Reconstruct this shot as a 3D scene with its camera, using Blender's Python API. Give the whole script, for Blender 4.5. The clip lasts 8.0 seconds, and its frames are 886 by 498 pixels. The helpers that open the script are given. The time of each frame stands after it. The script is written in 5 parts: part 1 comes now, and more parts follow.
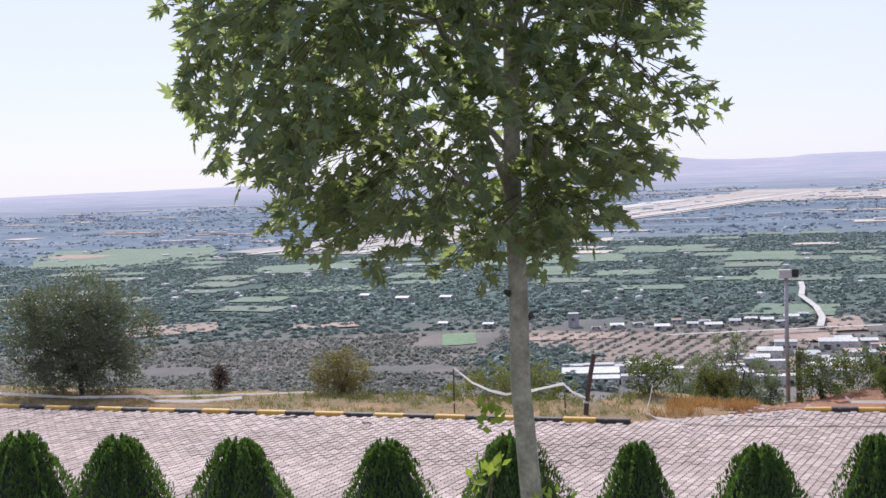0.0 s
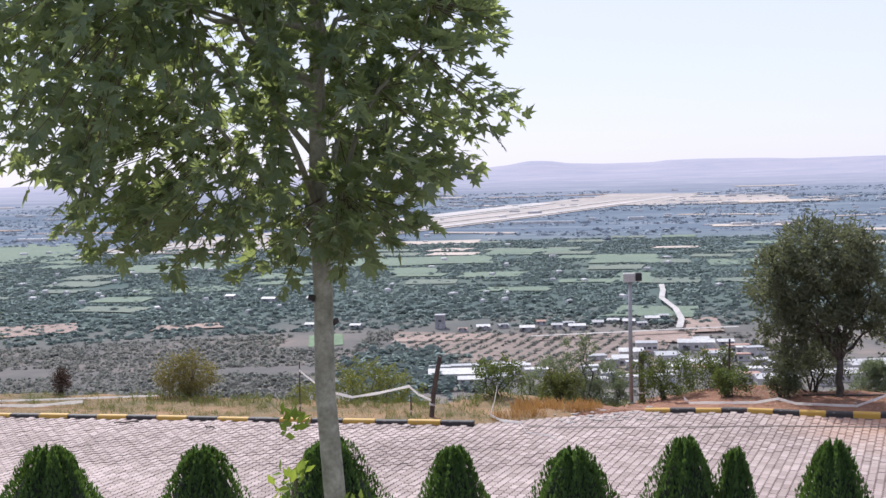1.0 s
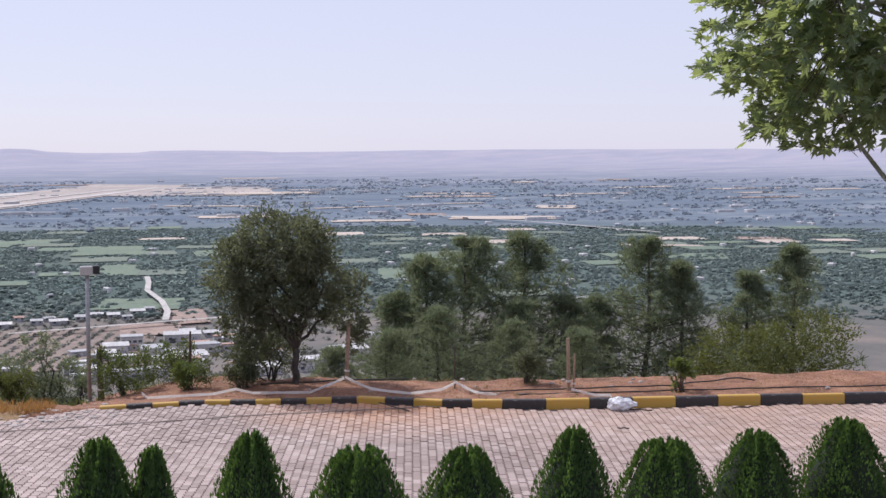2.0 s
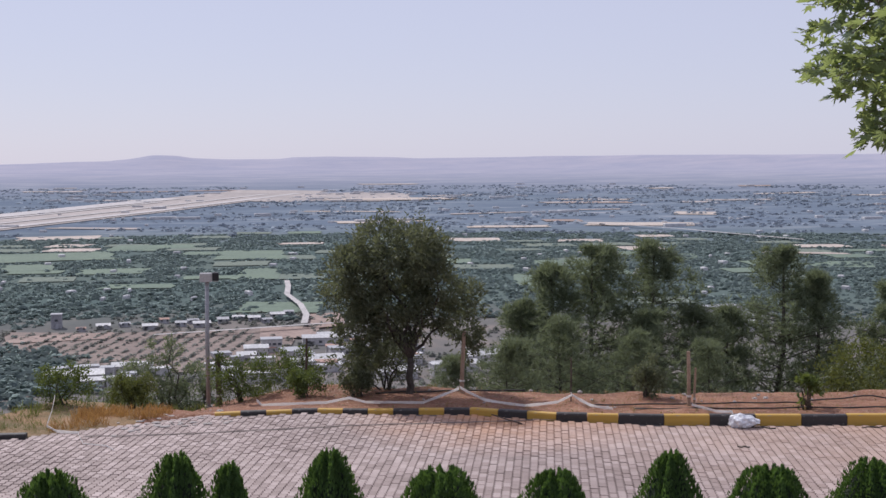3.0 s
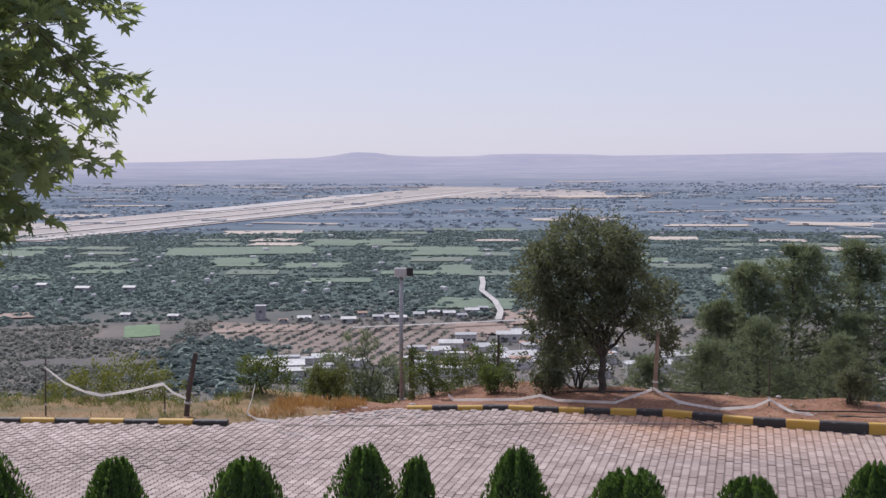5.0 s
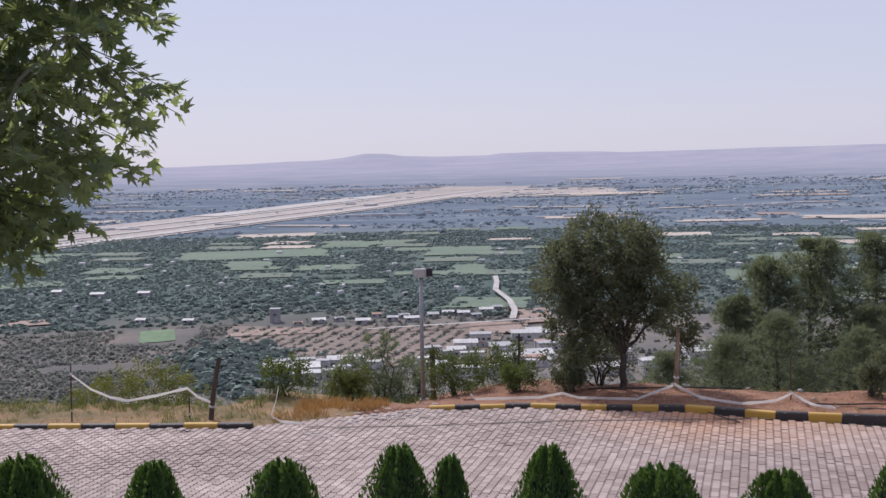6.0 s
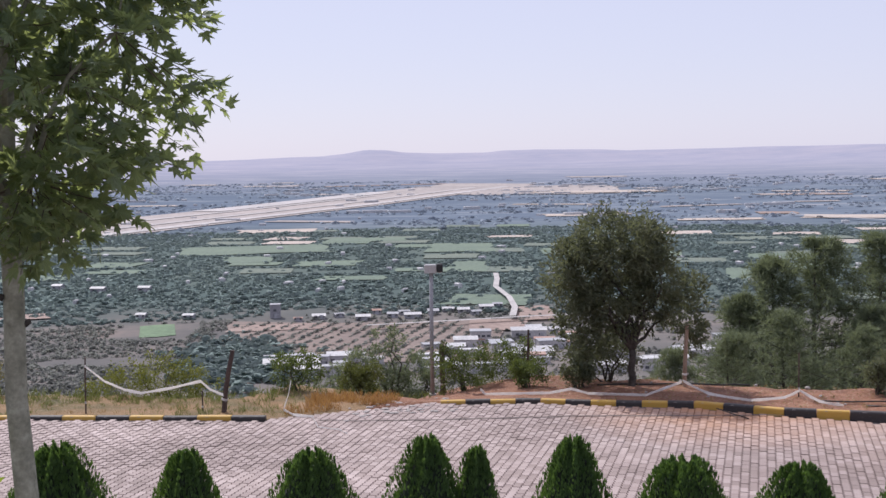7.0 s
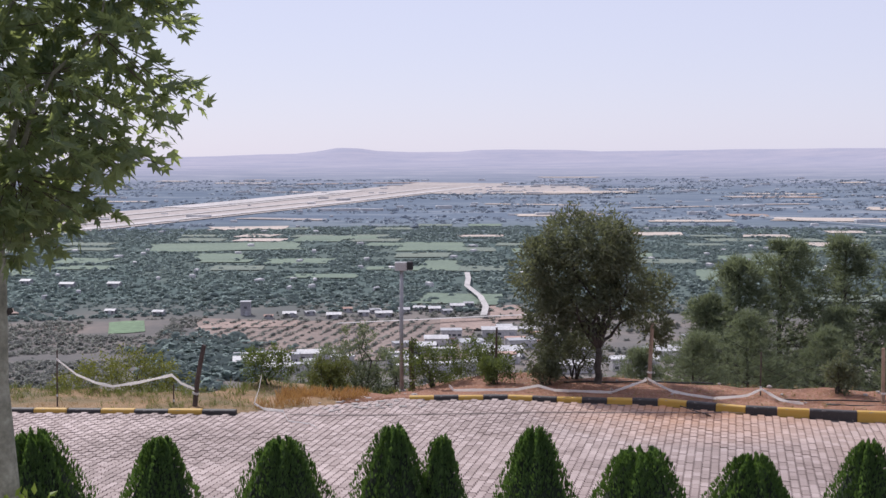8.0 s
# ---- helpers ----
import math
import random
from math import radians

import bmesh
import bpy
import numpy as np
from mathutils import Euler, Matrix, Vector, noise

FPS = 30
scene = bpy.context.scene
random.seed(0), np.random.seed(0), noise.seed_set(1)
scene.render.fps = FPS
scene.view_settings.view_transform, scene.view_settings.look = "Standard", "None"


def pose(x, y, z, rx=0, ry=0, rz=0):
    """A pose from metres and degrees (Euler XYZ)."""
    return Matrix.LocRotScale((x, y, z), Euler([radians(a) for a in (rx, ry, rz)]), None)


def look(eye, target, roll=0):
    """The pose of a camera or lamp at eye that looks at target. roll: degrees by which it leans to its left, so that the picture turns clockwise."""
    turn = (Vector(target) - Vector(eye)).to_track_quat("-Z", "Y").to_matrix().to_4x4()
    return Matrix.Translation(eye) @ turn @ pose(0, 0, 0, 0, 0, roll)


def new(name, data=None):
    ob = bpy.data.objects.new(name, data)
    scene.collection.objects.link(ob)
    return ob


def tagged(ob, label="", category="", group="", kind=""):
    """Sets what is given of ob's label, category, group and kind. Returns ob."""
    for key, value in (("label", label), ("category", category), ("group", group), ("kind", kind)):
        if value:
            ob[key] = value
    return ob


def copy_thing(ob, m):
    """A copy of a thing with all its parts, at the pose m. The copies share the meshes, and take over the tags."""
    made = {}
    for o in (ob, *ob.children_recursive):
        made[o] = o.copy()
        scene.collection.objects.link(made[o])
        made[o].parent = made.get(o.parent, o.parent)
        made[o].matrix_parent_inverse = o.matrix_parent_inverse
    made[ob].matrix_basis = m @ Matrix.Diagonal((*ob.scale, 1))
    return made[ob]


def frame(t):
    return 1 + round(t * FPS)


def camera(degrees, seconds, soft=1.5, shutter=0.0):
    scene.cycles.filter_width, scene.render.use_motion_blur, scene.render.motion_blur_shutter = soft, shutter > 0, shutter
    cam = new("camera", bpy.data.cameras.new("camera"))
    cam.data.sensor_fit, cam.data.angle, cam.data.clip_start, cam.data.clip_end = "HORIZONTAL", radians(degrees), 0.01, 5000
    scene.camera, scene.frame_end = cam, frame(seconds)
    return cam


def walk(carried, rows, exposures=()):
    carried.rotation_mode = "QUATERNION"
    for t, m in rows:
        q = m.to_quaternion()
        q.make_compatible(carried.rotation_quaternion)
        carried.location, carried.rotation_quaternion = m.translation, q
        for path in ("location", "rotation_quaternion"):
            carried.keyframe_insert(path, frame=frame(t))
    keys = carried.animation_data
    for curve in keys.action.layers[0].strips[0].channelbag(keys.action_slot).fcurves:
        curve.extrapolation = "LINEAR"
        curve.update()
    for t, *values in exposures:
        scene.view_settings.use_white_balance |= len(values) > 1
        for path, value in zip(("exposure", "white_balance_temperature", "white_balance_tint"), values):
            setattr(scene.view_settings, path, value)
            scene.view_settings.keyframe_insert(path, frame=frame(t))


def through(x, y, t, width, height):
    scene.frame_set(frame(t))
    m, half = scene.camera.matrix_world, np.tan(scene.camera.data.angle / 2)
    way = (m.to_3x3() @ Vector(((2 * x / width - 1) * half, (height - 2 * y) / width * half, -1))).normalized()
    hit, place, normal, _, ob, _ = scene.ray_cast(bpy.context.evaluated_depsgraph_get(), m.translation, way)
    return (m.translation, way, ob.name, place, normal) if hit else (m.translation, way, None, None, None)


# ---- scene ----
cam = camera(38.9, 8.0)
PATH = [
    (0, (0.243, -2.135, 3.82), (-0.132, -0.174, 3.698), -2.3),
    (0.5, (0.289, -2.118, 3.83), (-0.046, -0.15, 3.706), -1.9),
    (1, (0.558, -2.049, 3.825), (0.391, -0.06, 3.698), -1.5),
    (1.5, (0.801, -2.017, 3.811), (1.086, -0.042, 3.668), -1.2),
    (1.7, (0.887, -1.92, 3.772), (1.376, 0.013, 3.615), -0.4),
    (2.0, (1.03, -1.84, 3.80), (1.658, 0.05, 3.648), -0.2),
    (2.3, (1.16, -1.77, 3.815), (1.808, 0.114, 3.668), -0.3),
    (2.55, (1.27, -1.71, 3.825), (1.850, 0.197, 3.68), -0.4),
    (2.8, (1.375, -1.648, 3.829), (1.871, 0.284, 3.688), -0.4),
    (3, (1.434, -1.607, 3.825), (1.854, 0.343, 3.683), -0.3),
    (3.5, (1.496, -1.556, 3.812), (1.729, 0.425, 3.662), 0.6),
    (4, (1.492, -1.548, 3.812), (1.69, 0.436, 3.664), 0.5),
    (4.5, (1.477, -1.521, 3.808), (1.63, 0.467, 3.662), 0.2),
    (5, (1.475, -1.534, 3.816), (1.588, 0.457, 3.671), -0.2),
    (6.5, (1.264, -1.685, 3.832), (1.356, 0.308, 3.687), -1.5),
    (7, (1.184, -1.766, 3.83), (1.276, 0.227, 3.68), -0.9),
    (7.5, (1.232, -1.897, 3.824), (1.32, 0.095, 3.675), -0.3),
    (8, (1.192, -2.046, 3.834), (1.329, -0.056, 3.682), -0.2),
]
walk(cam, [(t, look(e, g, r)) for t, e, g, r in PATH],
     exposures=[(0, 0.34, 6050, 12), (1.0, 0.37, 6050, 12), (1.4, 0.19, 6150, 14), (1.7, 0.15, 6150, 14), (2.8, -0.1, 6100, 14), (3.5, -0.2, 6100, 14), (5.0, -0.1, 6100, 14), (6.5, -0.14, 6150, 15), (7.0, 0.07, 6150, 15), (8.0, 0.06, 6150, 15)])

# ---- sky and sun: hazy late-summer daylight, sun ahead and to the left, high ----
SUN_AZ, SUN_EL = 24.0, 47.0
world = bpy.data.worlds.new("hazy_sky")
scene.world = world
world.use_nodes = True
wn, wl = world.node_tree.nodes, world.node_tree.links
sky = wn.new("ShaderNodeTexSky")
sky.sky_type, sky.sun_disc = 'NISHITA', False
sky.sun_elevation, sky.sun_rotation = radians(SUN_EL), radians(-SUN_AZ)
sky.dust_density, sky.altitude = 0.6, 500
veil = wn.new("ShaderNodeMix")
veil.data_type = 'RGBA'
veil.inputs[0].default_value = 0.78
veil.inputs[7].default_value = (6.9, 6.8, 8.1, 1)
wl.new(sky.outputs[0], veil.inputs[6])
wl.new(veil.outputs[2], wn["Background"].inputs[0])
wn["Background"].inputs[1].default_value = 0.1
sun_data = bpy.data.lights.new("sun", 'SUN')
sun_data.energy, sun_data.angle, sun_data.color = 3.6, radians(0.6), (1.0, 0.95, 0.86)
sun = new("sun", sun_data)
a, b = radians(SUN_AZ), radians(SUN_EL)
sun.matrix_world = look((-math.sin(a) * math.cos(b) * 50, math.cos(a) * math.cos(b) * 50, math.sin(b) * 50), (0, 0, 0))


# ---- materials ----
def nodes_of(name):
    m = bpy.data.materials.new(name)
    m.use_nodes = True
    return m, m.node_tree.nodes, m.node_tree.links, m.node_tree.nodes["Principled BSDF"]


def ramp(n, l, source, stops):
    r = n.new("ShaderNodeValToRGB")
    e = r.color_ramp.elements
    while len(e) < len(stops):
        e.new(0.5)
    for el, (p, c) in zip(e, stops):
        el.position, el.color = p, (*c, 1)
    l.new(source, r.inputs[0])
    return r.outputs[0]


def noisy(n, l, scale, detail=6.0, coords="Object", rough=0.6, stretch=(1, 1, 1)):
    tc = n.new("ShaderNodeTexCoord")
    mp = n.new("ShaderNodeMapping")
    mp.inputs["Scale"].default_value = stretch
    l.new(tc.outputs[coords], mp.inputs[0])
    t = n.new("ShaderNodeTexNoise")
    t.inputs["Scale"].default_value, t.inputs["Detail"].default_value = scale, detail
    t.inputs["Roughness"].default_value = rough
    l.new(mp.outputs[0], t.inputs[0])
    return t.outputs[0]


def blend(n, l, fac, a, b, mode='MIX'):
    m = n.new("ShaderNodeMix")
    m.data_type, m.blend_type = 'RGBA', mode
    for src, sock in ((fac, 0), (a, 6), (b, 7)):
        if isinstance(src, (int, float)):
            m.inputs[sock].default_value = src
        elif isinstance(src, tuple):
            m.inputs[sock].default_value = (*src, 1)
        else:
            l.new(src, m.inputs[sock])
    return m.outputs[2]


def math_node(n, l, op, a, b, clamp=False):
    m = n.new("ShaderNodeMath")
    m.operation, m.use_clamp = op, clamp
    for src, sock in ((a, 0), (b, 1)):
        if isinstance(src, (int, float)):
            m.inputs[sock].default_value = src
        else:
            l.new(src, m.inputs[sock])
    return m.outputs[0]


def bumped(n, l, p, height, strength, distance=0.01):
    b = n.new("ShaderNodeBump")
    b.inputs["Strength"].default_value, b.inputs["Distance"].default_value = strength, distance
    l.new(height, b.inputs["Height"])
    l.new(b.outputs[0], p.inputs["Normal"])


def surface(name, dark, light, scale=8.0, fine=60.0, rough=0.8, bump=0.4, dist=0.01, metal=0.0, coords="Object"):
    """A two-tone surface: broad stains, fine grain, relief."""
    m, n, l, p = nodes_of(name)
    big = noisy(n, l, scale, 5, coords)
    small = noisy(n, l, fine, 4, coords)
    c = ramp(n, l, big, [(0.32, dark), (0.7, light)])
    g = ramp(n, l, small, [(0.3, (0.72, 0.72, 0.72)), (0.7, (1.15, 1.15, 1.15))])
    l.new(blend(n, l, 1.0, c, g, 'MULTIPLY'), p.inputs["Base Color"])
    p.inputs["Roughness"].default_value, p.inputs["Metallic"].default_value = rough, metal
    bumped(n, l, p, small, bump, dist)
    return m


def foliage(name, dark, light, through=(0.2, 0.3, 0.03), thin=0.35, rough=0.5):
    """Leaves: each its own tone, light shining through."""
    m, n, l, p = nodes_of(name)
    g = n.new("ShaderNodeNewGeometry")
    c = ramp(n, l, g.outputs["Random Per Island"], [(0.0, dark), (1.0, light)])
    l.new(c, p.inputs["Base Color"])
    p.inputs["Roughness"].default_value = rough
    p.inputs["Specular IOR Level"].default_value = 0.3
    t = n.new("ShaderNodeBsdfTranslucent")
    l.new(blend(n, l, 0.75, c, through), t.inputs[0])
    mx = n.new("ShaderNodeMixShader")
    mx.inputs[0].default_value = thin
    l.new(p.outputs[0], mx.inputs[1])
    l.new(t.outputs[0], mx.inputs[2])
    l.new(mx.outputs[0], n["Material Output"].inputs[0])
    return m


def painted_kerb(name, paint):
    m, n, l, p = nodes_of(name)
    chips = ramp(n, l, noisy(n, l, 9, 8, "Generated", 0.7), [(0.60, (0, 0, 0)), (0.68, (1, 1, 1))])
    dust = noisy(n, l, 3, 4)
    c = blend(n, l, chips, paint, (0.30, 0.28, 0.25))
    c = blend(n, l, math_node(n, l, 'MULTIPLY', dust, 0.14), c, (0.36, 0.28, 0.2))
    l.new(c, p.inputs["Base Color"])
    p.inputs["Roughness"].default_value = 0.6
    bumped(n, l, p, noisy(n, l, 60), 0.4, 0.006)
    return m


KERB_BLACK = painted_kerb("black_kerb_paint", (0.018, 0.018, 0.022))
KERB_YELLOW = painted_kerb("yellow_kerb_paint", (0.52, 0.31, 0.045))
CONCRETE = surface("weathered_concrete", (0.22, 0.2, 0.18), (0.36, 0.33, 0.3), 3, 50)
BARK_PLANE = surface("pale_plane_bark", (0.2, 0.2, 0.14), (0.43, 0.42, 0.32), 9, 40, 0.75, 0.35)
BARK_DARK = surface("dark_bark", (0.035, 0.03, 0.025), (0.10, 0.085, 0.07), 8, 40, 0.9, 0.8, 0.02)
TWIG = surface("brown_twig", (0.07, 0.05, 0.035), (0.16, 0.12, 0.08), 12, 60)
LEAF_PLANE = foliage("plane_leaf", (0.085, 0.13, 0.095), (0.15, 0.205, 0.135), (0.52, 0.6, 0.17), 0.5, 0.4)
LEAF_SPROUT = foliage("young_sprout_leaf", (0.12, 0.2, 0.03), (0.26, 0.36, 0.05), (0.5, 0.6, 0.08), 0.4)
LEAF_ALMOND = foliage("grey_green_narrow_leaf", (0.055, 0.07, 0.045), (0.125, 0.14, 0.085), (0.26, 0.28, 0.12), 0.34, 0.6)
LEAF_BUSH = foliage("bush_leaf", (0.04, 0.06, 0.02), (0.11, 0.15, 0.045), (0.26, 0.32, 0.06), 0.3, 0.6)
LEAF_LIGHT = foliage("yellow_green_bush_leaf", (0.09, 0.11, 0.025), (0.2, 0.22, 0.06), (0.35, 0.36, 0.06), 0.3)
LEAF_BAY = foliage("olive_green_bush_leaf", (0.05, 0.068, 0.02), (0.125, 0.145, 0.045), (0.26, 0.28, 0.06), 0.28)
LEAF_OLIVE = foliage("silvery_olive_leaf", (0.055, 0.075, 0.045), (0.15, 0.175, 0.115), (0.26, 0.3, 0.14), 0.28, 0.42)
LEAF_DULL = foliage("olive_brown_leaf", (0.1, 0.09, 0.03), (0.21, 0.18, 0.06), (0.34, 0.3, 0.08), 0.35)
LEAF_RUST = foliage("rusty_dry_leaf", (0.13, 0.09, 0.04), (0.25, 0.19, 0.07), (0.36, 0.28, 0.08), 0.35)
LEAF_BROWN = foliage("dead_brown_leaf", (0.05, 0.03, 0.022), (0.10, 0.06, 0.04), (0.12, 0.07, 0.04), 0.1)
NEEDLE = foliage("pine_needle", (0.095, 0.125, 0.082), (0.19, 0.225, 0.14), (0.28, 0.32, 0.14), 0.4, 0.6)
THUJA = foliage("thuja_spray", (0.032, 0.065, 0.024), (0.08, 0.14, 0.042), (0.2, 0.34, 0.05), 0.32, 0.7)
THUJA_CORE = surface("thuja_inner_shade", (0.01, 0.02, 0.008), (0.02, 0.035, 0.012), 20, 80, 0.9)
GRASS_GREEN = foliage("verge_grass", (0.09, 0.12, 0.03), (0.2, 0.22, 0.07), (0.25, 0.28, 0.06), 0.3)
GRASS_DRY = foliage("dry_grass", (0.2, 0.14, 0.06), (0.4, 0.27, 0.12), (0.5, 0.35, 0.15), 0.3)
GRASS_RUST = foliage("orange_dry_grass", (0.26, 0.13, 0.045), (0.46, 0.26, 0.09), (0.5, 0.3, 0.1), 0.3)
WOOD_POST = surface("weathered_post_wood", (0.05, 0.035, 0.03), (0.12, 0.08, 0.065), 5, 40, 0.85, 0.6)
WOOD_PALE = surface("pale_stake_wood", (0.26, 0.18, 0.12), (0.42, 0.3, 0.22), 5, 50, 0.85, 0.5)
GALV = surface("galvanised_pole", (0.3, 0.3, 0.31), (0.42, 0.42, 0.43), 4, 60, 0.5, 0.1, metal=0.3)
BLACK_METAL = surface("black_metal", (0.008, 0.008, 0.01), (0.02, 0.02, 0.022), 5, 60, 0.5, 0.1)
BOX_GREY = surface("pale_box_metal", (0.42, 0.41, 0.4), (0.55, 0.54, 0.52), 4, 60, 0.5, 0.1)
TAPE = foliage("dirty_white_tape", (0.8, 0.78, 0.76), (0.86, 0.85, 0.83), (0.9, 0.88, 0.86), 0.55, 0.4)
BAG = surface("crumpled_plastic", (0.55, 0.56, 0.6), (0.88, 0.88, 0.9), 14, 40, 0.3, 0.2)
CABLE = surface("black_hose", (0.012, 0.012, 0.012), (0.04, 0.035, 0.03), 10, 60, 0.5)
STONE = surface("broken_stone", (0.34, 0.3, 0.28), (0.5, 0.46, 0.43), 6, 50, 0.9, 0.6)


def paver_material(name):
    """Interlocking pavers, each its own grey; red dust washed out near the soil bed, tyre-worn pale lanes."""
    m, n, l, p = nodes_of(name)
    g = n.new("ShaderNodeNewGeometry")
    o = n.new("ShaderNodeObjectInfo")
    r = math_node(n, l, 'FRACT', math_node(n, l, 'ADD', g.outputs["Random Per Island"], o.outputs["Random"]), 0.0)
    c = ramp(n, l, r, [(0.0, (0.285, 0.222, 0.2)), (0.5, (0.36, 0.285, 0.26)), (1.0, (0.445, 0.362, 0.335))])
    wear = ramp(n, l, noisy(n, l, 0.5, 5, "Object", 0.6, (0.5, 1.2, 1)), [(0.35, (0.8, 0.78, 0.78)), (0.65, (1.14, 1.14, 1.15))])
    c = blend(n, l, 1.0, c, wear, 'MULTIPLY')
    pos = n.new("ShaderNodeVectorMath")
    pos.operation = 'DISTANCE'
    l.new(g.outputs["Position"], pos.inputs[0])
    pos.inputs[1].default_value = (6.2, 16.3, 0)
    near = math_node(n, l, 'SUBTRACT', 1.0, math_node(n, l, 'DIVIDE', pos.outputs["Value"], 2.6), True)
    rag = math_node(n, l, 'MULTIPLY', near, math_node(n, l, 'MULTIPLY', noisy(n, l, 1.3, 6), 1.7), True)
    c = blend(n, l, rag, c, (0.50, 0.25, 0.12))
    pos2 = n.new("ShaderNodeVectorMath")
    pos2.operation = 'DISTANCE'
    l.new(g.outputs["Position"], pos2.inputs[0])
    pos2.inputs[1].default_value = (11.5, 14.5, 0)
    near2 = math_node(n, l, 'SUBTRACT', 1.0, math_node(n, l, 'DIVIDE', pos2.outputs["Value"], 5.5), True)
    rag2 = math_node(n, l, 'MULTIPLY', near2, math_node(n, l, 'MULTIPLY', noisy(n, l, 0.9, 6), 1.1), True)
    c = blend(n, l, rag2, c, (0.46, 0.29, 0.2))
    grit = noisy(n, l, 70, 3)
    c = blend(n, l, 1.0, c, ramp(n, l, grit, [(0.3, (0.85, 0.85, 0.85)), (0.7, (1.1, 1.1, 1.1))]), 'MULTIPLY')
    l.new(c, p.inputs["Base Color"])
    p.inputs["Roughness"].default_value = 0.78
    bumped(n, l, p, grit, 0.3, 0.004)
    return m


PAVER = paver_material("concrete_paver")
JOINT = surface("sandy_joint", (0.12, 0.095, 0.085), (0.19, 0.155, 0.14), 4, 50, 0.95)


def soil_material(name, stops, scale, fleck):
    m, n, l, p = nodes_of(name)
    c = ramp(n, l, noisy(n, l, scale, 8, "Object", 0.65), stops)
    f = ramp(n, l, noisy(n, l, 24, 4, "Object", 0.7), [(0.56, (0, 0, 0)), (0.66, (1, 1, 1))])
    c = blend(n, l, f, c, fleck)
    l.new(c, p.inputs["Base Color"])
    p.inputs["Roughness"].default_value = 0.95
    bumped(n, l, p, noisy(n, l, 18, 6), 0.8, 0.04)
    return m


SOIL_RED = soil_material("red_soil", [(0.3, (0.12, 0.052, 0.03)), (0.52, (0.24, 0.108, 0.06)), (0.72, (0.35, 0.19, 0.115))], 1.6, (0.42, 0.29, 0.21))
SOIL_TAN = soil_material("dry_verge_soil", [(0.3, (0.085, 0.085, 0.034)), (0.5, (0.2, 0.13, 0.06)), (0.7, (0.33, 0.195, 0.1))], 0.9, (0.33, 0.24, 0.14))


def hazed_land_material(name):
    """Farmland seen from the hill: dark scrub near, patchwork of plots, then far plain and hills with haze painted
    blue-grey and pale into the colour.
    """
    m, n, l, p = nodes_of(name)
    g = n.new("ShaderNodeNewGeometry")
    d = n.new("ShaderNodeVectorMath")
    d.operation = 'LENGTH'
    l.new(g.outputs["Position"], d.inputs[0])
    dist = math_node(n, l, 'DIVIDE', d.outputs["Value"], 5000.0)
    v = n.new("ShaderNodeTexVoronoi")
    mp = n.new("ShaderNodeMapping")
    mp.inputs["Scale"].default_value = (0.011, 0.006, 0.0)
    mp.inputs["Rotation"].default_value = (0, 0, 0.3)
    l.new(g.outputs["Position"], mp.inputs[0])
    l.new(mp.outputs[0], v.inputs[0])
    v.inputs["Scale"].default_value = 1.0
    plots = n.new("ShaderNodeSeparateColor")
    l.new(v.outputs["Color"], plots.inputs[0])
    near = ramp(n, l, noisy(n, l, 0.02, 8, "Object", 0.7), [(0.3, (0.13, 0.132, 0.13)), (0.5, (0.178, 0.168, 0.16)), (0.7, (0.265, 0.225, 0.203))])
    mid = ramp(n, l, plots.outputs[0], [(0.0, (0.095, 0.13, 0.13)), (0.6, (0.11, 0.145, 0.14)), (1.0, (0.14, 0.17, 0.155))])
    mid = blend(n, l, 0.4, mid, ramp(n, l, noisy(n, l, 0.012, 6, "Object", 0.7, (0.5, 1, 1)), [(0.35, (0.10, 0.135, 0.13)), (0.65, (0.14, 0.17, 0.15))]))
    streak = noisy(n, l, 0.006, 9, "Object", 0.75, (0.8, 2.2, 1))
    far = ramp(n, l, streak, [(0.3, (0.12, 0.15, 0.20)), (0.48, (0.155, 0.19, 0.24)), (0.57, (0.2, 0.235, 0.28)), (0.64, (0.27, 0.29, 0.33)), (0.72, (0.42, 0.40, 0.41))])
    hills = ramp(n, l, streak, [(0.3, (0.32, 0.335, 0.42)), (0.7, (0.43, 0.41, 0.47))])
    # The farther the land, the more haze is put into its base colour.
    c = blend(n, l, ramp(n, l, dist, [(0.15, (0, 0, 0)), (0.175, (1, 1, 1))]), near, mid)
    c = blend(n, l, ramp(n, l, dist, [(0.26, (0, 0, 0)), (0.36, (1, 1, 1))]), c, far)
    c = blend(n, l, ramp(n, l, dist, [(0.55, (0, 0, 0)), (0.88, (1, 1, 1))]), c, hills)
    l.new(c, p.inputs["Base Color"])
    p.inputs["Roughness"].default_value = 1.0
    p.inputs["Specular IOR Level"].default_value = 0.0
    return m


HAZED_LAND = hazed_land_material("hazed_farmland")
# Far crowns: distance haze is painted in as lighter, greyer and bluer leaf colours.
WOOD_NEAR = foliage("hazed_grove_crowns", (0.145, 0.155, 0.15), (0.185, 0.195, 0.178), (0.26, 0.275, 0.24), 0.65)
WOOD_MID = foliage("hazed_wood_crowns", (0.17, 0.22, 0.222), (0.205, 0.257, 0.245), (0.27, 0.335, 0.315), 0.65, 0.9)
WOOD_FAR = foliage("hazed_distant_crowns", (0.225, 0.265, 0.33), (0.275, 0.315, 0.375), (0.34, 0.39, 0.45), 0.65, 0.9)
# Distant plots and airfield: greyed base colours with some haze put into them.
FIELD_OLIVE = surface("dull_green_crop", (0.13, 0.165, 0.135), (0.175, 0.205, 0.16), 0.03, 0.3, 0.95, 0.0)
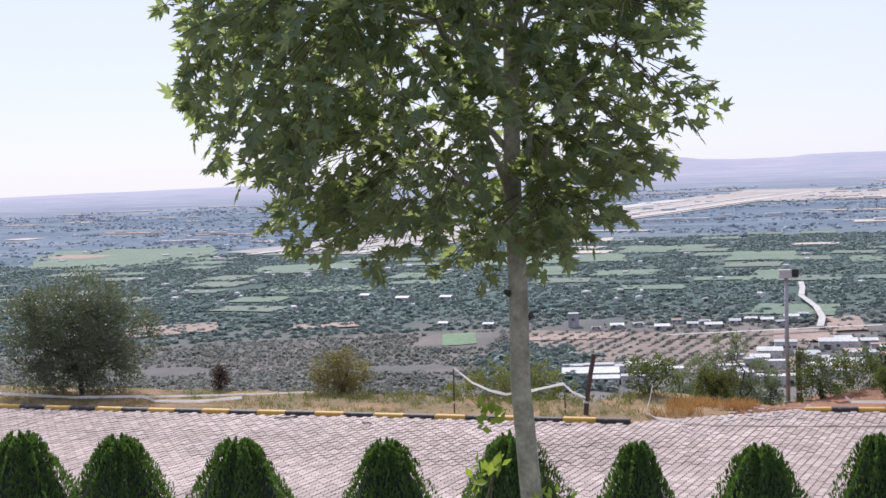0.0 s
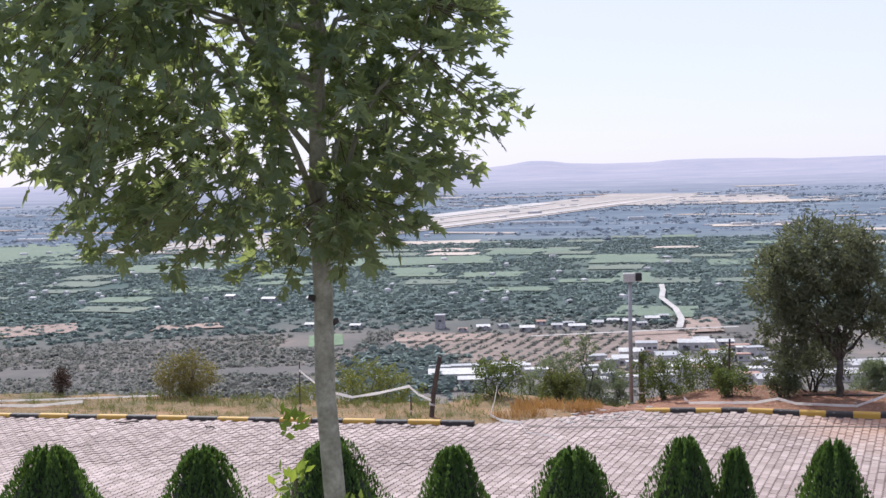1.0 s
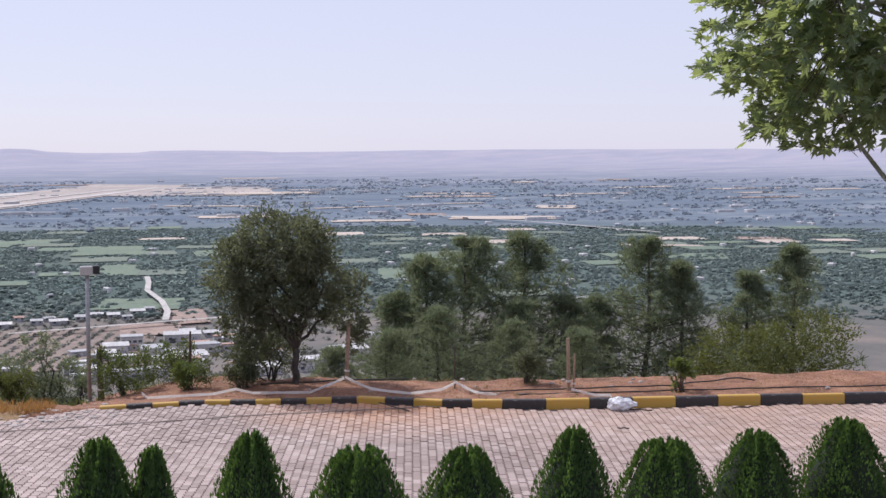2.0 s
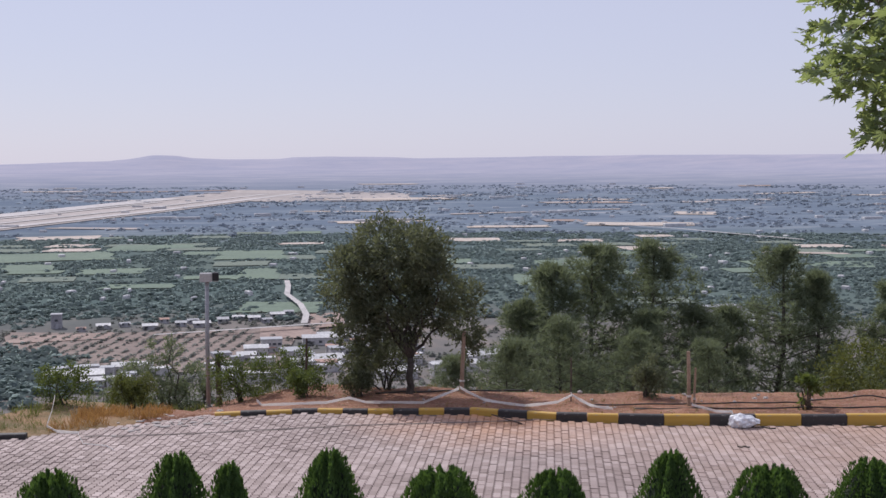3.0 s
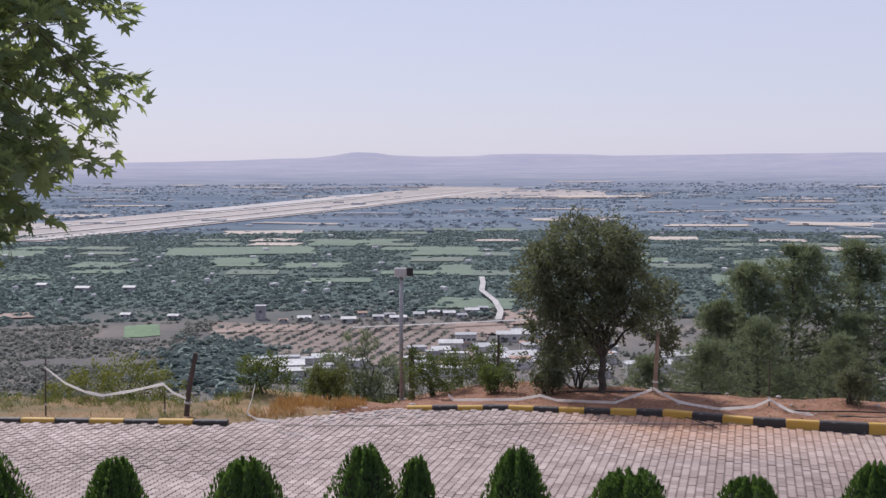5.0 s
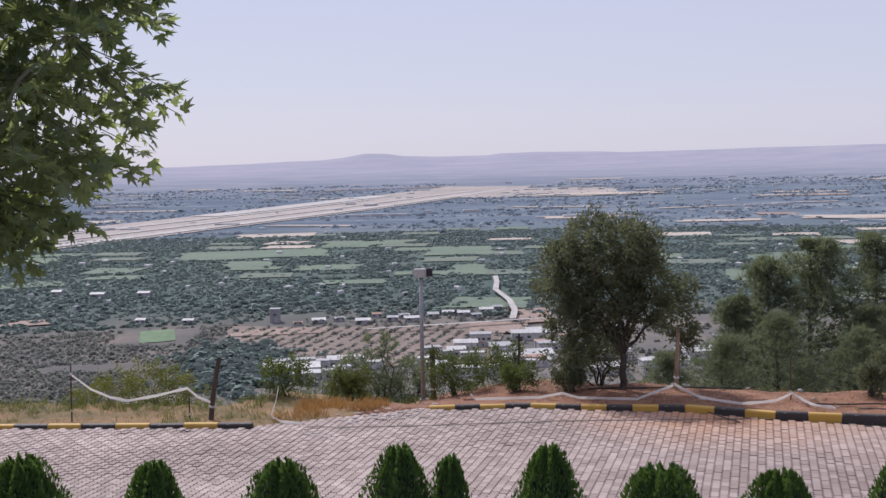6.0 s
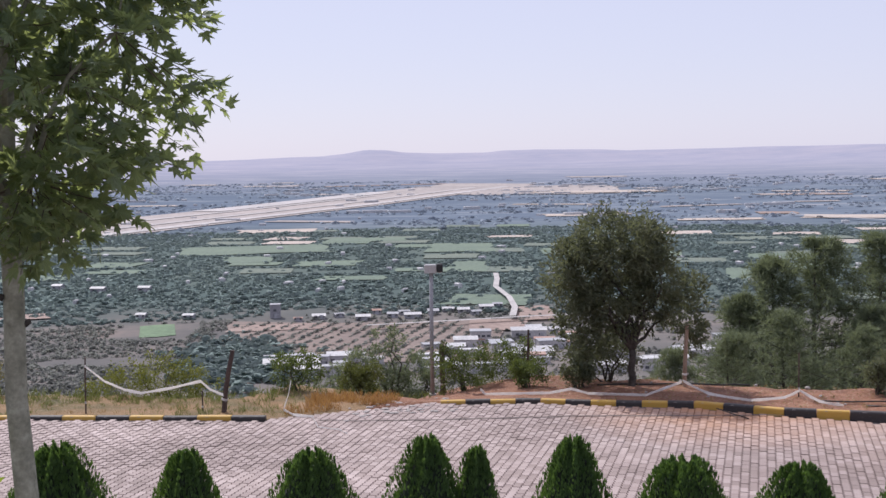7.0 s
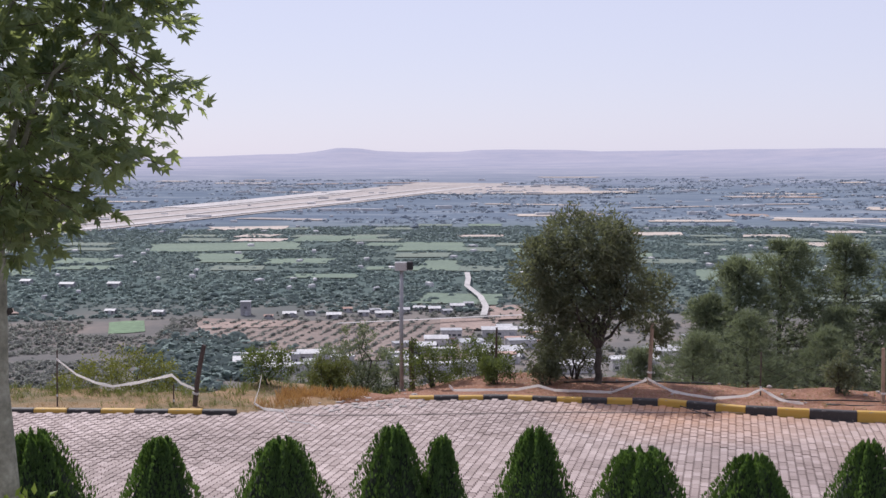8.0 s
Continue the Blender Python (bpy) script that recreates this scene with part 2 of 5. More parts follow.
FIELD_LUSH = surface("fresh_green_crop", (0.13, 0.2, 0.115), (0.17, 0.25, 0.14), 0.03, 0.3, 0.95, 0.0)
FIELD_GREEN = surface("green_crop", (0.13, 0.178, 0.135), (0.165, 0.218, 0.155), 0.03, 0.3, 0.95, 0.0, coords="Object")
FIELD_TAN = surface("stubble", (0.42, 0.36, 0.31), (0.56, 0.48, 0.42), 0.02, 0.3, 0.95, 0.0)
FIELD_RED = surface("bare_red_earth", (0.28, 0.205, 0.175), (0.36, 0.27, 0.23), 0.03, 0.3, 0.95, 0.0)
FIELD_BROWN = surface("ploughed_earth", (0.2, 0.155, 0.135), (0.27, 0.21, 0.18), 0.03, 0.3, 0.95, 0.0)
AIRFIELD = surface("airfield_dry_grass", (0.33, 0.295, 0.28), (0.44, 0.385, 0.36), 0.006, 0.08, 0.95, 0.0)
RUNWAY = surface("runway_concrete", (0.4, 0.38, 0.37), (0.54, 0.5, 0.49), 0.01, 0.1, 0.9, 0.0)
ROAD_PALE = surface("pale_dirt_road", (0.4, 0.38, 0.37), (0.54, 0.51, 0.49), 0.05, 0.5, 0.95, 0.0)
WALL_WHITE = surface("whitewashed_wall", (0.4, 0.39, 0.39), (0.6, 0.58, 0.57), 0.1, 1.0, 0.9, 0.0)
WALL_GREY = surface("grey_block_wall", (0.26, 0.26, 0.28), (0.4, 0.39, 0.4), 0.1, 1.0, 0.9, 0.0)
ROOF_WHITE = surface("pale_sheet_roof", (0.42, 0.42, 0.43), (0.68, 0.67, 0.66), 0.1, 1.0, 0.6, 0.0)
ROOF_GREY = surface("grey_sheet_roof", (0.3, 0.31, 0.33), (0.44, 0.44, 0.46), 0.1, 1.0, 0.6, 0.0)
ROOF_TILE = surface("faded_tile_roof", (0.34, 0.2, 0.16), (0.46, 0.3, 0.24), 0.1, 1.0, 0.8, 0.0)
DARK_OPENING = surface("dark_window_glass", (0.05, 0.055, 0.065), (0.09, 0.095, 0.11), 0.3, 2.0, 0.3, 0.0)


# ---- building tools ----
class Mesh:
    """Collects vertices and faces of one part."""

    def __init__(self):
        self.v, self.f = [], []

    def add(self, verts, faces):
        k = len(self.v)
        self.v.extend(verts)
        self.f.extend([tuple(i + k for i in f) for f in faces])

    def tube(self, pts, radii, sides=8, cap=True):
        rings = []
        for i, p in enumerate(pts):
            p = Vector(p)
            d = Vector(pts[min(i + 1, len(pts) - 1)]) - Vector(pts[max(i - 1, 0)])
            d = d.normalized() if d.length > 1e-6 else Vector((0, 0, 1))
            u = d.cross(Vector((0.31, 0.95, 0.05))).normalized()
            w = d.cross(u)
            rings.append([tuple(p + radii[i] * (math.cos(t) * u + math.sin(t) * w)) for t in [2 * math.pi * j / sides for j in range(sides)]])
        verts = [v for r in rings for v in r]
        faces = [(i * sides + j, i * sides + (j + 1) % sides, (i + 1) * sides + (j + 1) % sides, (i + 1) * sides + j) for i in range(len(pts) - 1) for j in range(sides)]
        if cap:
            faces += [tuple(range(sides))[::-1], tuple((len(pts) - 1) * sides + j for j in range(sides))]
        self.add(verts, faces)

    def box(self, x0, x1, y0, y1, z0, z1, m=None, bevel=0.0):
        b = bevel
        if b:
            vs = []
            for z, s in ((z0, 0), (z1 - b, 0), (z1, b)):
                vs += [(x0 + s, y0 + s, z), (x1 - s, y0 + s, z), (x1 - s, y1 - s, z), (x0 + s, y1 - s, z)]
            fs = [(3, 2, 1, 0), (8, 9, 10, 11)] + [(k + i, k + (i + 1) % 4, k + 4 + (i + 1) % 4, k + 4 + i) for k in (0, 4) for i in range(4)]
        else:
            vs = [(x, y, z) for z in (z0, z1) for x, y in ((x0, y0), (x1, y0), (x1, y1), (x0, y1))]
            fs = [(3, 2, 1, 0), (4, 5, 6, 7), (0, 1, 5, 4), (1, 2, 6, 5), (2, 3, 7, 6), (3, 0, 4, 7)]
        if m is not None:
            vs = [tuple(m @ Vector(v)) for v in vs]
        self.add(vs, fs)

    def data(self, name, mat, smooth=False):
        me = bpy.data.meshes.new(name)
        me.from_pydata(self.v, [], self.f)
        me.materials.append(mat)
        if smooth:
            me.polygons.foreach_set("use_smooth", [True] * len(me.polygons))
        me.update()
        return me


def part(name, mesh, mat, parent=None, label="", smooth=False):
    ob = new(name, mesh.data(name, mat, smooth) if isinstance(mesh, Mesh) else mesh)
    ob.parent = parent
    return tagged(ob, label)


def thing(name, label, category, at=(0, 0, 0), group="", kind=""):
    ob = new(name)
    ob.location = at
    return tagged(ob, label, category, group, kind)


def scatter(template, faces, places, along, normal, size):
    """Many copies of a small leaf: arrays of places, axis and face directions, sizes."""
    t = np.array(template, float)
    along = along / np.linalg.norm(along, axis=1)[:, None]
    side = np.cross(along, normal)
    side /= np.linalg.norm(side, axis=1)[:, None] + 1e-9
    up = np.cross(side, along)
    v = places[:, None, :] + size[:, None, None] * (t[None, :, 0:1] * side[:, None, :] + t[None, :, 1:2] * along[:, None, :] + t[None, :, 2:3] * up[:, None, :])
    k = len(t)
    m = Mesh()
    m.v = [tuple(p) for p in v.reshape(-1, 3).tolist()]
    m.f = [tuple(i + j * k for i in f) for j in range(len(places)) for f in faces]
    return m


def unit(rng, n):
    d = rng.normal(size=(n, 3))
    return d / np.linalg.norm(d, axis=1)[:, None]


NARROW_LEAF = ([(0, 0, 0), (0.17, 0.45, 0.05), (0, 1, 0), (-0.17, 0.45, 0.05)], [(0, 1, 2), (0, 2, 3)])
OVAL_LEAF = ([(0, 0, 0), (0.28, 0.4, 0.06), (0, 1, 0), (-0.28, 0.4, 0.06)], [(0, 1, 2), (0, 2, 3)])
PALM_LEAF = ([(0, 0, 0), (0.26, -0.05, 0.03), (0.52, 0.18, -0.02), (0.26, 0.3, 0.04), (0.48, 0.72, -0.05), (0.16, 0.55, 0.03), (0, 1.05, -0.06),
              (-0.16, 0.55, 0.03), (-0.48, 0.72, -0.05), (-0.26, 0.3, 0.04), (-0.52, 0.18, -0.02), (-0.26, -0.05, 0.03)],
             [(0, 1, 2, 3), (0, 3, 4, 5), (0, 5, 6), (0, 6, 7), (0, 7, 8, 9), (0, 9, 10, 11)])
BLADE = ([(-0.03, 0, 0), (0.03, 0, 0), (0.01, 0.6, 0.05), (0.0, 1, 0.18)], [(0, 1, 2), (0, 2, 3)])
SPRAY = ([(0, 0, 0), (0.16, 0.3, 0.03), (0.2, 0.62, 0.0), (0.06, 0.72, 0.03), (0, 1, 0), (-0.08, 0.7, 0.03), (-0.2, 0.55, 0.0), (-0.14, 0.25, 0.03)],
         [(0, 1, 2, 3), (0, 3, 4), (0, 4, 5), (0, 5, 6, 7)])
KERB = [(-18, 18.3), (-0.62, 16.08), (0.6, 16.5), (1.4, 17.0), (1.98, 17.12), (3.4, 17.06), (4.2, 16.8), (5.0, 16.6), (5.7, 16.43), (6.1, 16.17), (6.45, 15.96), (6.8, 15.72), (7.25, 15.57),
        (7.7, 15.42), (8.25, 15.22), (8.9, 15.06), (10.1, 14.75), (11.4, 14.45), (12.0, 14.3), (20, 12.3)]
PLAIN = [(0, -0.5), (8, -5), (30, -16), (90, -36), (250, -68), (480, -95), (640, -97), (880, -91), (1500, -90), (2200, -84), (3000, -72), (3800, -50), (4300, -30), (4600, -12)]
SKYLINE = [(-60, 0), (-38, 16), (-30, 16), (-22, 18), (-15, 13), (-11, 10), (-10, 15), (-7, 18), (-5.4, 16), (-4.7, 9), (-2.5, 9), (-1, 14), (-0.2, 24), (0.8, 27), (1.7, 14), (2.7, 5), (5, -1), (9, -8), (16, -14), (24, -22), (60, -25)]


def lerp(table, x):
    for (a, u), (b, v) in zip(table, table[1:]):
        if x <= b:
            return u + (v - u) * max(0.0, (x - a) / (b - a))
    return table[-1][1]


def kerb_y(x):
    return lerp(KERB, x)


def verge_z(x, y):
    dip = 0.16 * max(0.0, y - 17.3) * max(0.0, 1 - abs(x - 1.6) / 2.2)
    return 0.06 - 0.03 * max(0.0, y - kerb_y(x)) - dip


def edge_y(x):
    return kerb_y(x) + lerp([(-6, 2.6), (-3.2, 2.3), (-1.2, 2.0), (-0.5, 3.4), (1, 3.6), (3, 3.2), (5, 2.6), (20, 3.0)], x)


def terrain(x, y):
    e = y - edge_y(max(-18.0, min(20.0, x)))
    if e < 0:
        return verge_z(x, y)
    d = math.hypot(x, y)
    z = lerp(PLAIN, e if e < 400 else d - 25)
    if d > 4300:
        az = math.degrees(math.atan2(-x, y))
        top = lerp(SKYLINE, az)
        f = min(1.0, (d - 4300) / 350)
        z = (1 - f) * -30 + f * f * (3 - 2 * f) * top + (f - f * f * (3 - 2 * f)) * -8
    return z


def drape(x, y, up):
    return (x, y, terrain(x, y) + up)


# ---- ground: one sheet from the hilltop to the horizon ----
def ground_sheet():
    az = [-180 + 6 * i for i in range(22)] + [-48 + 0.3 * i for i in range(290)] + [39 + 6 * i for i in range(24)]
    az = sorted(a for a in az if a < 180)
    rings = [7.0]
    while rings[-1] < 4700:
        rings.append(rings[-1] * 1.033)
    m = Mesh()
    vs = [(0.0, 0.0, -0.35)]
    for r in rings:
        for a in az:
            x, y = -r * math.sin(radians(a)), r * math.cos(radians(a))
            z = terrain(x, y)
            z += -0.35 if r < 60 else 0.0
            if r > 3300:
                z += (noise.noise((x * 0.004, y * 0.004, 0)) * 2.5 + noise.noise((x * 0.013, y * 0.013, 5))) * min(1, (r - 3300) / 800)
            vs.append((x, y, z))
    n = len(az)
    fs = [(0, 1 + j, 1 + (j + 1) % n) for j in range(n)]
    for i in range(len(rings) - 1):
        k = 1 + i * n
        fs += [(k + j, k + n + j, k + n + (j + 1) % n, k + (j + 1) % n) for j in range(n)]
    m.add(vs, fs)
    return part("ground", m, HAZED_LAND, smooth=True)


tagged(ground_sheet(), "wide farming plain below a hilltop, haze painted into its far colours, ringed by low hills", "ground", kind="structure")


def verge(name, x0, x1, mat, label):
    """The strip of soil behind a kerb, out to the brink of the hill."""
    m = Mesh()
    nx, ny = int((x1 - x0) / 0.16), 44
    vs = []
    for i in range(nx + 1):
        x = x0 + (x1 - x0) * i / nx
        k, e = kerb_y(x) - 0.02, edge_y(x)
        for j in range(ny + 1):
            y = k + (e - k + 3.0) * j / ny
            w = min(1.0, (y - k) / 0.6)
            z = terrain(x, y) + w * (0.05 * noise.noise((x * 1.3, y * 1.3, 2)) + 0.03 * noise.noise((x * 5, y * 5, 7)))
            vs.append((x, y, z - (0.4 if j == ny else 0.16 if j == 0 else 0)))
    fs = [(i * (ny + 1) + j, (i + 1) * (ny + 1) + j, (i + 1) * (ny + 1) + j + 1, i * (ny + 1) + j + 1) for i in range(nx) for j in range(ny)]
    m.add(vs, fs)
    return tagged(part(name, m, mat, smooth=True), label, "ground", kind="structure")


verge("verge_left", -18, 0.9, SOIL_TAN, "dry straw-coloured verge of earth and weeds behind the kerb")
verge("verge_right", 0.9, 20, SOIL_RED, "bare red-brown soil bed behind the kerb")


# ---- far fields, airfield, roads ----
def patch(name, mat, cx, cy, w, d, turn, label, category, up=0.9, ragged=0.35, kind="structure"):
    m = Mesh()
    k = max(2, int(max(w, d) / 40))
    c, s = math.cos(radians(turn)), math.sin(radians(turn))
    vs = []
    for i in range(k + 1):
        for j in range(k + 1):
            u, v = (i / k - 0.5) * w, (j / k - 0.5) * d
            if i in (0, k):
                u *= 1 + ragged * noise.noise((cx, v * 0.05, i))
            if j in (0, k):
                v *= 1 + ragged * noise.noise((u * 0.05, cy, j))
            vs.append(drape(cx + u * c + v * s, cy - u * s + v * c, up))
    m.add(vs, [(i * (k + 1) + j, (i + 1) * (k + 1) + j, (i + 1) * (k + 1) + j + 1, i * (k + 1) + j + 1) for i in range(k) for j in range(k)])
    return tagged(part(name, m, mat), label, category, kind=kind)


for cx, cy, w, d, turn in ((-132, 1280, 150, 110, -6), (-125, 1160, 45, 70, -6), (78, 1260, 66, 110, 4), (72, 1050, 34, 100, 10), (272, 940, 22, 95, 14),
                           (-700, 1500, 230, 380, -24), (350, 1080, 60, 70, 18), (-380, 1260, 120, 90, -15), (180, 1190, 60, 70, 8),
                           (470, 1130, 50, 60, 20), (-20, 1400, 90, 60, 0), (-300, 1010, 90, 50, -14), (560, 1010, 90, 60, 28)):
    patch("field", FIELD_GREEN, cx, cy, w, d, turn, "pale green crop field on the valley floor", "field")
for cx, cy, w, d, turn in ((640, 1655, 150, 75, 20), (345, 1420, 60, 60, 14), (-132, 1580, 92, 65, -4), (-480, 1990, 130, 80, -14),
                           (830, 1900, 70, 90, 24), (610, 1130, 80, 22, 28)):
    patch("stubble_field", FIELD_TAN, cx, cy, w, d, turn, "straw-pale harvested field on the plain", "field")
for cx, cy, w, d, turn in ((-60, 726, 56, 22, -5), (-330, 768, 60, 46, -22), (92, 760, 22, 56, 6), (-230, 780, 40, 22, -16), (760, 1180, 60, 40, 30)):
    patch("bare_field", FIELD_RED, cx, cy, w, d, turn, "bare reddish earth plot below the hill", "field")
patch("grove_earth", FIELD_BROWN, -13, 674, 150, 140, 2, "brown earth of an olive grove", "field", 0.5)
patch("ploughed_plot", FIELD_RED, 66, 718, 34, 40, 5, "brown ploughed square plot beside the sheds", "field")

# the airfield runs away to the right at 25 degrees
AIR = ((-300, 1700), (0.4217, 0.9068))
def along_air(s, o):
    return AIR[0][0] + AIR[1][0] * s + AIR[1][1] * o, AIR[0][1] + AIR[1][1] * s - AIR[1][0] * o


def air_strip(name, mat, s0, s1, o0, o1, up, label):
    m = Mesh()
    k = 40
    vs = []
    for i in range(k + 1):
        s = s0 + (s1 - s0) * i / k
        for o in (o0, (o0 + o1) / 2, o1):
            vs.append(drape(*along_air(s, o), up))
    m.add(vs, [(i * 3 + j, i * 3 + j + 1, i * 3 + j + 4, i * 3 + j + 3) for i in range(k) for j in range(2)])
    return tagged(part(name, m, mat), label, "airfield", kind="structure")


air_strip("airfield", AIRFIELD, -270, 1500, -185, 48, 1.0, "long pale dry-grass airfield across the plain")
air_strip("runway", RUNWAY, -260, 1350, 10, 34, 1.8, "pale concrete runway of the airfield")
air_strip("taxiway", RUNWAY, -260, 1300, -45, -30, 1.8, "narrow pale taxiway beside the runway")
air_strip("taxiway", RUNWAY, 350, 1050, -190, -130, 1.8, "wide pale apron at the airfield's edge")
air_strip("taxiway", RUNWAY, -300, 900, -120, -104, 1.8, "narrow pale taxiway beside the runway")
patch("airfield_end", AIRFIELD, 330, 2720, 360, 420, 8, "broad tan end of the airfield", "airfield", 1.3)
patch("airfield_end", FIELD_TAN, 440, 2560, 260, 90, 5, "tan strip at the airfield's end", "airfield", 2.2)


def lane(name, pts, width, label):
    m = Mesh()
    vs = []
    fine = []
    for (a, b), (c, d) in zip(pts, pts[1:]):
        for i in range(8):
            fine.append((a + (c - a) * i / 8, b + (d - b) * i / 8))
    fine.append(pts[-1])
    for i, (x, y) in enumerate(fine):
        x2, y2 = fine[min(i + 1, len(fine) - 1)]
        x1, y1 = fine[max(i - 1, 0)]
        d = Vector((x2 - x1, y2 - y1)).normalized() * width / 2
        vs += [drape(x - d.y, y + d.x, 3.2), drape(x + d.y, y - d.x, 3.2)]
    m.add(vs, [(2 * i, 2 * i + 1, 2 * i + 3, 2 * i + 2) for i in range(len(fine) - 1)])
    return tagged(part(name, m, ROAD_PALE), label, "road", kind="structure")


lane("road", [(86, 960), (83, 915), (78, 870), (82, 816), (81, 770), (76, 735)], 4.0, "pale dirt road winding down into the town")
lane("road_crossing", [(-10, 712), (40, 722), (76, 730), (110, 735)], 3.0, "pale lane past the sheds")
lane("road_far", [(560, 1700), (640, 1500), (690, 1280)], 6.0, "thin pale road across the far plain")


# ---- far trees ----
ICO = [(0, -0.526, 0.851), (0, 0.526, 0.851), (0, -0.526, -0.851), (0, 0.526, -0.851), (0.851, 0, 0.526), (0.851, 0, -0.526), (-0.851, 0, 0.526), (-0.851, 0, -0.526),
       (0.526, 0.851, 0), (0.526, -0.851, 0), (-0.526, 0.851, 0), (-0.526, -0.851, 0)]
ICO_F = [(0, 4, 1), (0, 9, 4), (9, 5, 4), (4, 5, 8), (4, 8, 1), (8, 10, 1), (8, 3, 10), (5, 3, 8), (5, 2, 3), (2, 7, 3), (7, 10, 3), (7, 6, 10), (7, 11, 6), (11, 0, 6), (0, 1, 6), (6, 1, 10), (9, 0, 11), (9, 11, 2), (9, 2, 5), (7, 2, 11)]


CLUMP = ([(-0.5, -0.35, 0), (0.1, -0.55, 0.1), (0.55, -0.1, 0), (0.3, 0.5, -0.1), (-0.35, 0.45, 0.05)], [(0, 1, 2, 3, 4)])


def crowns(name, mat, spots, label, flat=0.9, per=12):
    """Far tree crowns, too many to count: each a tuft of overlapping leaf masses set on the land."""
    nr = np.random.default_rng(len(spots))
    at = np.array([(x, y, terrain(x, y) + r * flat * 0.3) for x, y, r in spots])
    r = np.repeat(np.array([q[2] for q in spots]), per)
    out = unit(nr, len(r))
    out[:, 2] = np.abs(out[:, 2]) * 1.1 - 0.15
    tall = np.repeat(nr.uniform(0.75, 1.3, len(spots)), per)
    p = np.repeat(at, per, axis=0) + out * (nr.random(len(r)) ** 0.35 * r)[:, None] * np.stack([np.ones(len(r)), np.ones(len(r)), flat * tall], 1)
    # leaf masses turned upward so their shading stays even, as under haze
    face = out * 0.6 + np.array([0, 0, 0.9]) + unit(nr, len(r)) * 0.5
    mesh = scatter(*CLUMP, p, np.cross(face, unit(nr, len(r))), face, r * nr.uniform(0.5, 1.0, len(r)))
    return tagged(part(name, mesh, mat), label, "trees", kind="stuff")


def polar_spots(rng, n, d0, d1, size, keep):
    out = []
    while len(out) < n:
        d = math.sqrt(rng.uniform(d0 * d0, d1 * d1))
        a = radians(rng.uniform(-44, 34))
        x, y = -d * math.sin(a), d * math.cos(a)
        if keep(x, y, d):
            out.append((x, y, rng.uniform(*size) * (0.8 + 0.4 * noise.noise((x * 0.01, y * 0.01, 3)))))
    return out


def on_fields(x, y):
    for cx, cy, w, d in ((-132, 1280, 160, 120), (-125, 1160, 45, 70), (78, 1260, 66, 110), (72, 1050, 34, 100), (272, 940, 24, 95), (-700, 1500, 170, 330),
                         (345, 1420, 60, 60), (-132, 1580, 92, 65), (82, 850, 14, 260), (350, 1080, 60, 70), (-380, 1260, 120, 90), (-20, 1400, 90, 60), (640, 1655, 150, 75)):
        if abs(x - cx) < w * 0.46 and abs(y - cy) < d * 0.42:
            return True
    return False


# the valley floor is cut into plots: mostly orchard and wood, open crops farther out
PLOT_W, PLOT_D, PLOT_TURN = 64.0, 66.0, radians(-7)
PC, PS = math.cos(PLOT_TURN), math.sin(PLOT_TURN)


def plot_of(x, y):
    """Plot indices, place inside the plot (-0.5 to 0.5) and whether it is an open crop."""
    u, v = (x * PC + y * PS) / PLOT_W, (-x * PS + y * PC) / PLOT_D
    j = math.floor(v)
    u += 0.37 * (j % 3)
    i = math.floor(u)
    d = math.hypot(x, y)
    luck = random.Random(i * 7919 + j * 104729).random()
    return i, j, u - i - 0.5, v - j - 0.5, luck < (0.05 if d < 1000 else 0.42 if d < 1480 else 0.22)


def in_crop(x, y):
    i, j, u, v, crop = plot_of(x, y)
    return crop and abs(u) < 0.43 and abs(v) < 0.38


rng = random.Random(4)
for j in range(10, 26):
    for i in range(-18, 20):
        u, v = (i + 0.5 - 0.37 * (j % 3)) * PLOT_W, (j + 0.5) * PLOT_D
        x, y = u * PC - v * PS, u * PS + v * PC
        d = math.hypot(x, y)
        if 800 < d < 1620 and -0.62 < math.atan2(x, y) < 0.8 and plot_of(x, y)[4] and not on_fields(x, y):
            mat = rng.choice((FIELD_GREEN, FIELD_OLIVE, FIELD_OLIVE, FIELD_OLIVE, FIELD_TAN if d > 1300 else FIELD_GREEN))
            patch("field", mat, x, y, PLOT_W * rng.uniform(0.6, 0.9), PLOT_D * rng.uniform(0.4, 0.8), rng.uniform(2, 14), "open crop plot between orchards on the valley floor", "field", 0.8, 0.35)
patch("field", FIELD_LUSH, -131, 724, 20, 44, -10, "fresh green plot beside the olive groves", "field", 0.4)

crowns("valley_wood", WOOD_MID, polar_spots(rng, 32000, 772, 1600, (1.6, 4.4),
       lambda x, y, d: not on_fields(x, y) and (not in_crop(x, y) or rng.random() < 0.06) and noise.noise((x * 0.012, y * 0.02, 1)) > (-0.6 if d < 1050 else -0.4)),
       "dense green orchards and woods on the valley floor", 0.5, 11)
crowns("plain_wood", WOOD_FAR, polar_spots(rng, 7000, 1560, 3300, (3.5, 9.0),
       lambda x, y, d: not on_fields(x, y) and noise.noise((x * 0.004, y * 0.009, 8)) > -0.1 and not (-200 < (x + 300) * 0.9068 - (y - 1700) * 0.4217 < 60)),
       "tree belts on the distant plain, blue haze painted into their green", 0.3, 6)
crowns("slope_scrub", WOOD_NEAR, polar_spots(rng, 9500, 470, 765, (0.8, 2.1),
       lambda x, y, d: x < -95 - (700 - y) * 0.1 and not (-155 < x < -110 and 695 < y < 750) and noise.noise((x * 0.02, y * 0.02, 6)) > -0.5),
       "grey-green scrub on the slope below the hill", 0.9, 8)
